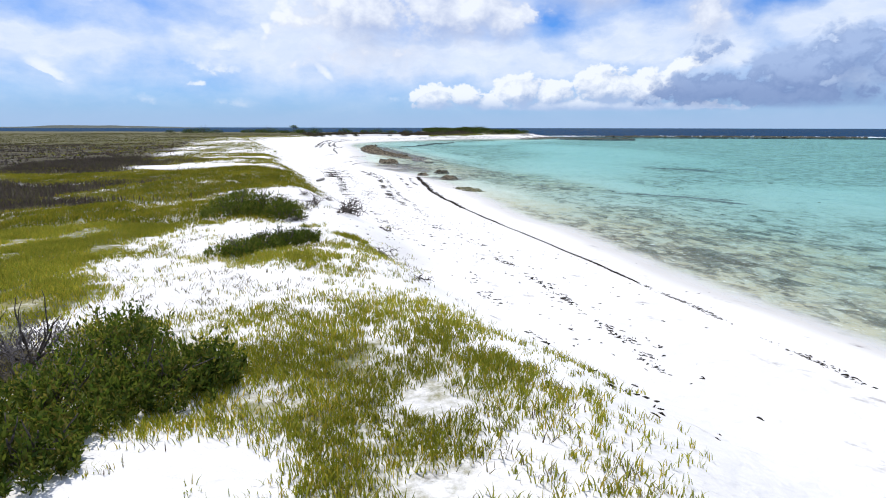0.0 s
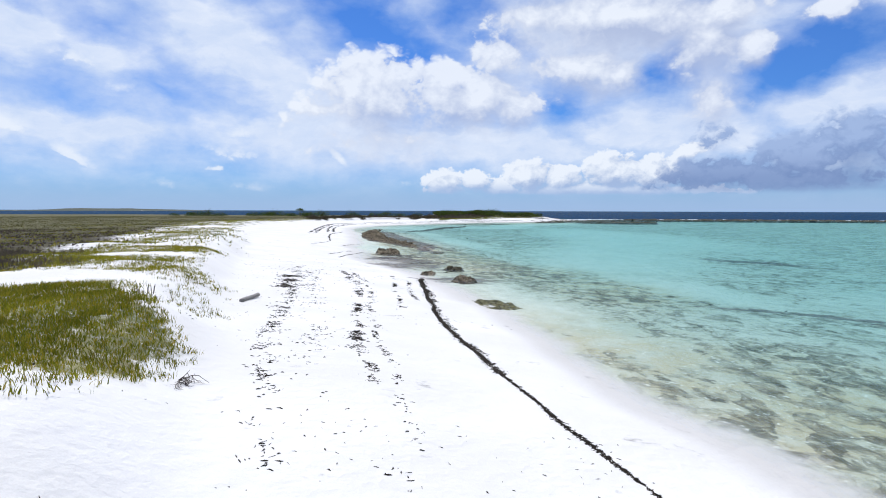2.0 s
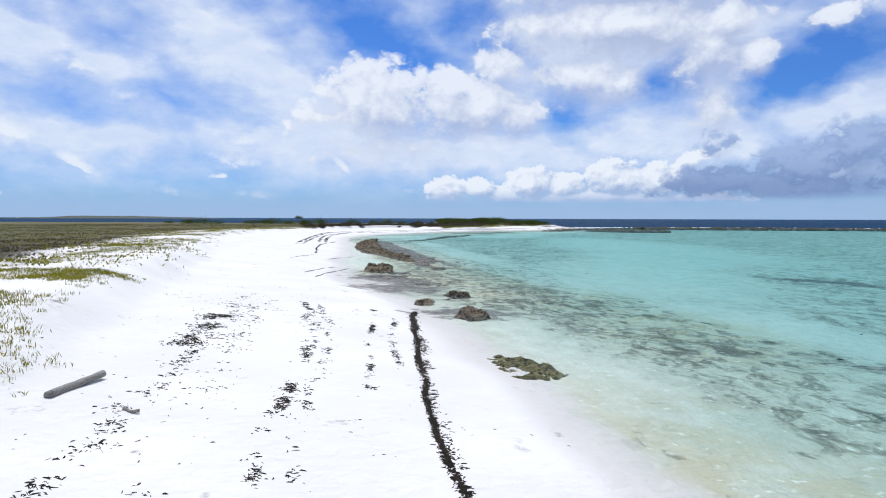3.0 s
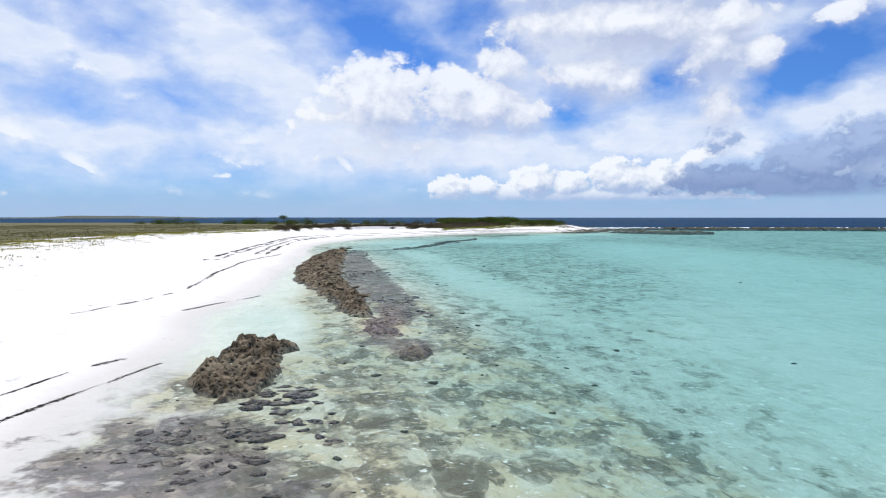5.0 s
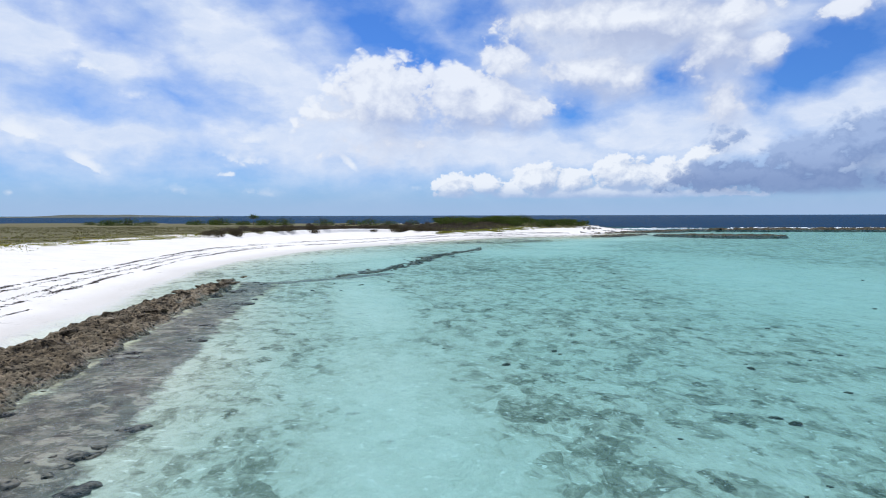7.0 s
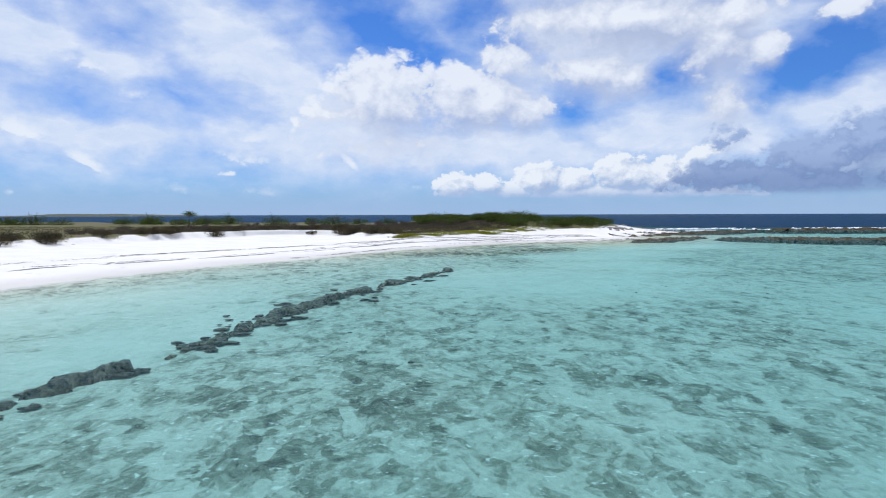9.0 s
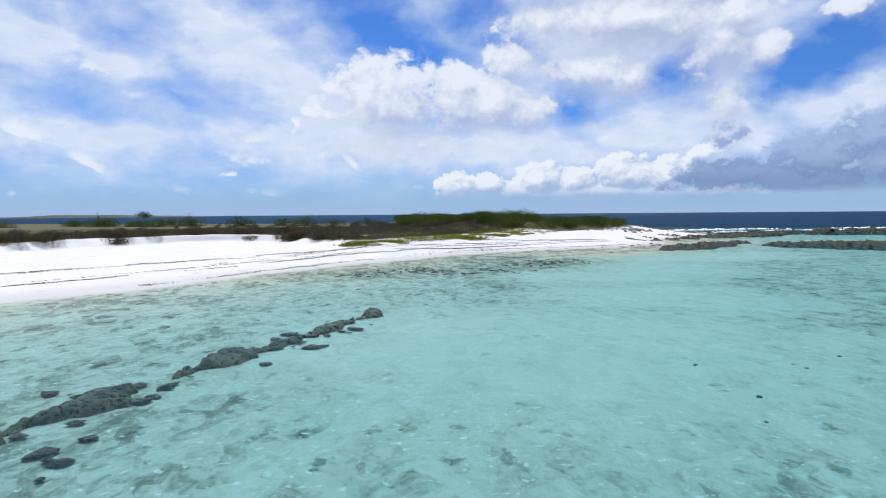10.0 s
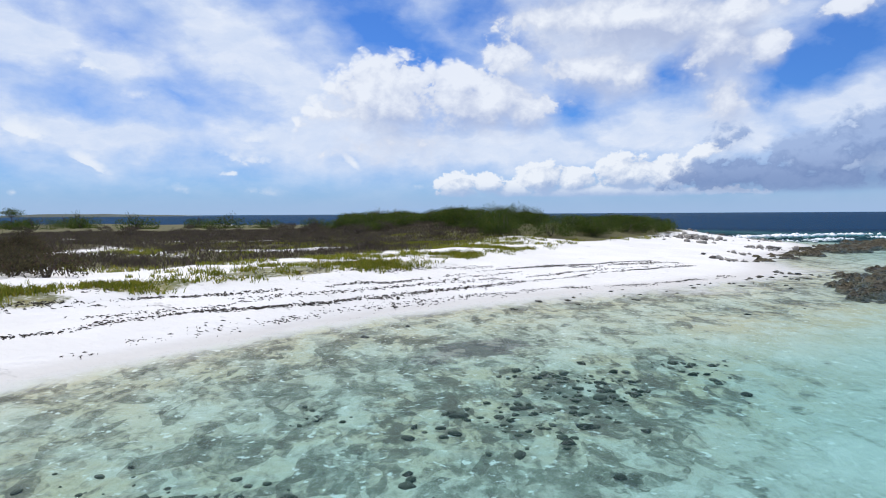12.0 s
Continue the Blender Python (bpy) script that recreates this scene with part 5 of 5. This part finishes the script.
# ---- bushes and dead wood on the near dune ----
bush([(-1.9, 4.8, 0.42, 0.28), (-2.4, 5.3, 0.45, 0.46), (-2.5, 4.4, 0.5, 0.34), (-1.6, 5.0, 0.24, 0.24)], "dense dark green bush with upright leafy sprigs on sand", LEAF, 1, 420)
bush([(-3.0, 3.7, 0.5, 0.28), (-2.35, 3.75, 0.35, 0.2)], "dense dark green bush with upright leafy sprigs on sand", LEAF, 2, 420)
bush([(-3.3, 5.5, 0.6, 0.3), (-3.8, 4.7, 0.55, 0.28)], "grey half-dead bush of thin twigs", GREY_TWIG, 3, 420, 10, 0.03)
bush([(-2.8, 10.4, 0.34, 0.17), (-2.45, 10.9, 0.34, 0.17)], "dark green bush spreading over white sand", LEAF, 4, 300)
bush([(-2.15, 11.3, 0.34, 0.19), (-1.88, 11.75, 0.27, 0.19)], "dark green bush spreading over white sand", LEAF, 5, 300)
bush([(-4.0, 14.9, 0.65, 0.42), (-3.3, 15.1, 0.6, 0.46), (-2.75, 14.5, 0.42, 0.4)], "broad dark green bush on the dune crest", LEAF, 6, 300)
bush([(-4.7, 18.6, 0.3, 0.22)], "small green plant half buried in sand", LEAF, 8, 200)


def dead_shrub(x, y, seed, arms, length, label, lift=0.06, radius=0.022):
    r = np.random.RandomState(seed)
    z = float(height(np.array([x]), np.array([y]))[0])
    ob = thing("dead_shrub", x, y, z, label, "driftwood")
    for k in range(arms):
        a = r.uniform(0, 2 * np.pi)
        out = []
        limb((0, 0, 0.03), (math.cos(a), math.sin(a), r.uniform(0.0, 0.35)), length * r.uniform(0.4, 1.0), radius, r, 2, out, 1.0, 4, lift - 0.12)
        v, f = joined(out)
        g = height(v[:, 0] + x, v[:, 1] + y) - z
        v[:, 2] = np.maximum(v[:, 2], g + 0.005)
        part("branch", mesh_from("branch", v, f, BARK), ob)
    return ob


dead_shrub(-1.65, 16.7, 1, 13, 0.62, "tangled black dead shrub lying on white sand")
dead_shrub(-2.35, 16.9, 2, 6, 0.65, "grey dead shrub with bare twigs on sand", 0.1, 0.014)
dead_shrub(-0.56, 17.1, 3, 4, 0.5, "small bare dead branch sticking out of sand", 0.1, 0.016)
dead_shrub(-1.6, 15.9, 4, 3, 0.5, "curled bare root lying on sand", 0.08, 0.02)
dead_shrub(-2.5, 15.9, 5, 3, 0.5, "thin bare dead twig on sand", 0.02, 0.012)
dead_shrub(-2.1, 19.8, 6, 3, 0.35, "bare dark stick lying on sand", 0.0, 0.018)
dead_shrub(-3.2, 20.2, 7, 5, 0.4, "dry brown twigs lying on sand", 0.02, 0.01)
dead_shrub(-0.5, 12.1, 8, 9, 0.38, "dry bare twigs at the dune foot", 0.04, 0.01)
dead_shrub(-2.45, 14.25, 11, 9, 0.34, "grey tangle of thin dead twigs beside a bush", 0.12, 0.01)
dead_shrub(0.2, 10.2, 9, 4, 0.28, "dry bare twigs at the dune foot", 0.04, 0.01)
dead_shrub(-3.2, 25.5, 10, 5, 0.6, "dry bare twigs at the dune foot", 0.04, 0.01)


def log(x, y, turn, length, radius, label):
    r = np.random.RandomState(int(abs(x) * 10))
    k = np.linspace(0, 1, 9)
    pts = np.stack([(k - 0.5) * length, 0.03 * np.sin(k * 5), radius * 0.75 + 0.01 * np.cos(k * 7)], -1)
    v, f = tube(pts, radius * (1 - 0.18 * k) * (1 + 0.05 * r.normal(0, 1, 9)), 12)
    ob = tagged(new("log", mesh_from("log", v, f, DRIFTWOOD)), label, "log")
    ob.location, ob.rotation_euler = (x, y, float(height(np.array([x]), np.array([y]))[0])), (0, 0, radians(turn))


log(-4.82, 36.2, 85, 1.5, 0.075, "bleached grey driftwood log lying on white sand")
log(-3.45, 35.2, 165, 0.32, 0.03, "short dark piece of driftwood on sand")


# ---- shrubs on the mound and the plain ----
SCARP_LEAF = plant_material("scarp_scrub", (0.05, 0.045, 0.025), (0.10, 0.085, 0.04), (0.08, 0.05, 0.04))


def shrub(seed, rad, tall, leaves, size, label, mat):
    """A wide low shrub round its own base."""
    r = np.random.RandomState(seed)
    ob = thing("shrub", 0, 0, 0, label, "shrub")
    wood = []
    for k in range(6):
        a = k * 1.05 + r.uniform(-0.3, 0.3)
        limb((0, 0, -0.1), (math.cos(a) * 0.8, math.sin(a) * 0.8, 0.9), rad * 0.5, 0.05, r, 1, wood, 0.4, 2)
    part("branch_frame", mesh_from("branch_frame", *joined(wood), BARK), ob)
    heads = 16
    a, q = r.uniform(0, 2 * np.pi, heads), np.sqrt(r.rand(heads)) * 0.8
    hx, hy = np.cos(a) * q * rad, np.sin(a) * q * rad
    hz = tall * (1 - 0.6 * q**2) * r.uniform(0.45, 0.85, heads)
    hr = rad * r.uniform(0.25, 0.45, heads)
    i = r.randint(0, heads, leaves)
    d = r.normal(0, 1, (leaves, 3))
    d /= np.linalg.norm(d, axis=1)[:, None]
    p = np.stack([hx[i], hy[i], hz[i]], -1) + d * hr[i][:, None] * r.uniform(0.6, 1.05, (leaves, 1)) * [1, 1, 0.7]
    p[:, 2] = np.maximum(p[:, 2], 0.02)
    part("foliage", mesh_from("foliage", *leaf_quads(p, size, r, 0.5), mat), ob)
    return ob


def planted(src, places, seed, group, lo=0.7, hi=1.3, squash=1.0):
    r = random.Random(seed)
    for k, (x, y) in enumerate(places):
        s = r.uniform(lo, hi)
        m = Matrix.Translation((x, y, float(height(np.array([x]), np.array([y]))[0]))) @ Matrix.Rotation(r.uniform(0, 6.3), 4, "Z") @ Matrix.Diagonal((s, s, s * squash * r.uniform(0.8, 1.2), 1))
        tagged(copy_thing(src[k % len(src)], m), group=group)
    for s in src:
        for o in (*s.children_recursive, s):
            bpy.data.objects.remove(o)


sh = [shrub(k, 2.3, 1.1, 4200, 0.12, "dense dark green coastal shrub on the low mound", SHRUB_LEAF) for k in (1, 2, 3)]
mx, my = spots(1800, 8, 54, 244, 322, lambda x, y: np.clip(1.5 - line_dist(x, y, MOUND) / 8.5, 0, 1) * (area_dist(x, y, GREEN_LAND) > 1.6) * 0.17, 41)
planted(sh, list(zip(mx, my)), 3, "shrubs on the mound")
sh = [shrub(7, 2.6, 1.5, 5200, 0.12, "tall dark green shrub on top of the low mound", SHRUB_LEAF)]
planted(sh, [(27, 279), (29.5, 275), (31.5, 271.5), (25, 284)], 9, "shrubs on the mound", 1.0, 1.3)
sh = [shrub(k + 10, 1.2, 0.8, 900, 0.12, "low brown-grey leafless scrub bush behind the dune", DRY_GRASS) for k in (1, 2)]
mx, my = spots(2600, -40, 46, 222, 320, lambda x, y: cover(x, y)[1] * (line_dist(x, y, MOUND) > 9) * 0.055, 42)
planted(sh, list(zip(mx, my)), 4, "dry scrub behind the dune", 0.6, 1.2)
sh = [shrub(k + 30, 1.3, 0.75, 1500, 0.12, "dark brown-green scrub bush hanging over the sandy scarp", SCARP_LEAF) for k in (1, 2)]
rim = offset_line(EDGE[(EDGE[:, 0] < 5) & (EDGE[:, 1] > 196) & (EDGE[:, 1] < 260)], 1.2)
ex, ey = along(rim, 46, np.random.RandomState(44), 0.8, 6.0, 44, -0.2)
planted(sh, list(zip(ex, ey)), 6, "scrub along the scarp", 0.6, 1.3)
sh = [shrub(k + 20, 3.2, 0.8, 1700, 0.22, "dark green shrub on the flat plain by the sea", SHRUB_LEAF) for k in (1, 2)]
spots_far = [(-104, 322), (-99, 325), (-108, 328), (-94, 330), (-80, 338), (-74, 342), (-77, 350), (-60, 330), (-63, 338), (-57, 345), (-50, 322), (-46, 330), (-20, 322), (-14, 318), (-8, 322), (0, 325), (-120, 340), (12, 318), (16, 316), (19, 312), (14, 308), (-30, 318), (-84, 345), (-68, 328)]
planted(sh, spots_far, 5, "shrubs on the plain", 0.9, 1.4, 1.25)


def umbrella_tree(x, y, tall, label):
    r = np.random.RandomState(9)
    z = float(height(np.array([x]), np.array([y]))[0])
    ob = thing("tree", x, y, z, label, "tree")
    wood = []
    top = limb((0, 0, -0.1), (0.1, 0, 1), tall * 0.7, 0.14, r, 0, wood, 0.25)[0]
    part("trunk", mesh_from("trunk", *joined(wood), BARK), ob)
    ends = []
    for k in range(7):
        out = []
        a = k * 0.9
        ends += limb(top, (math.cos(a), math.sin(a), 0.35), tall * 0.42, 0.06, r, 1, out, 0.4, 2)
        part("limb", mesh_from("limb", *joined(out), BARK), ob)
    e = np.array(ends)
    i = r.randint(0, len(e), 1500)
    part("crown", mesh_from("crown", *leaf_quads(e[i] + r.normal(0, 1, (1500, 3)) * [0.5, 0.5, 0.18], 0.22, r, 0.3), SHRUB_LEAF), ob)


umbrella_tree(-55.2, 323.8, 3.2, "small flat-topped tree standing out of low scrub")


# ---- the far island ----
def far_island():
    x, y = np.meshgrid(np.linspace(-900, 900, 120), np.linspace(-90, 90, 14))
    z = 10.0 * np.clip(1 - (y / 90) ** 2, 0, 1) * np.clip(1 - (np.abs(x) / 900) ** 4, 0, 1) * (0.55 + 0.4 * noise2(x, y, 160, 71, 3)) - 0.6
    i = np.arange(x.size).reshape(x.shape)
    f = np.stack([i[:-1, :-1], i[:-1, 1:], i[1:, 1:], i[1:, :-1]], -1).reshape(-1, 4)
    m, n = material("far_land")
    p = n.add("ShaderNodeNewGeometry").outputs["Position"]
    finish(n, n.mix(n.ramp(n.noise(p, 0.02, 5.0, 0.6), 0.63, 0.68), (0.035, 0.045, 0.028), (0.5, 0.47, 0.42)), 0.9)
    ob = tagged(new("far_island", mesh_from("far_island", np.stack([x, y, z], -1).reshape(-1, 3), f, m, True)), "low scrubby island far off on the horizon", "island")
    ob.location, ob.rotation_euler = (-1300, 1560, 0), (0, 0, radians(38))


far_island()
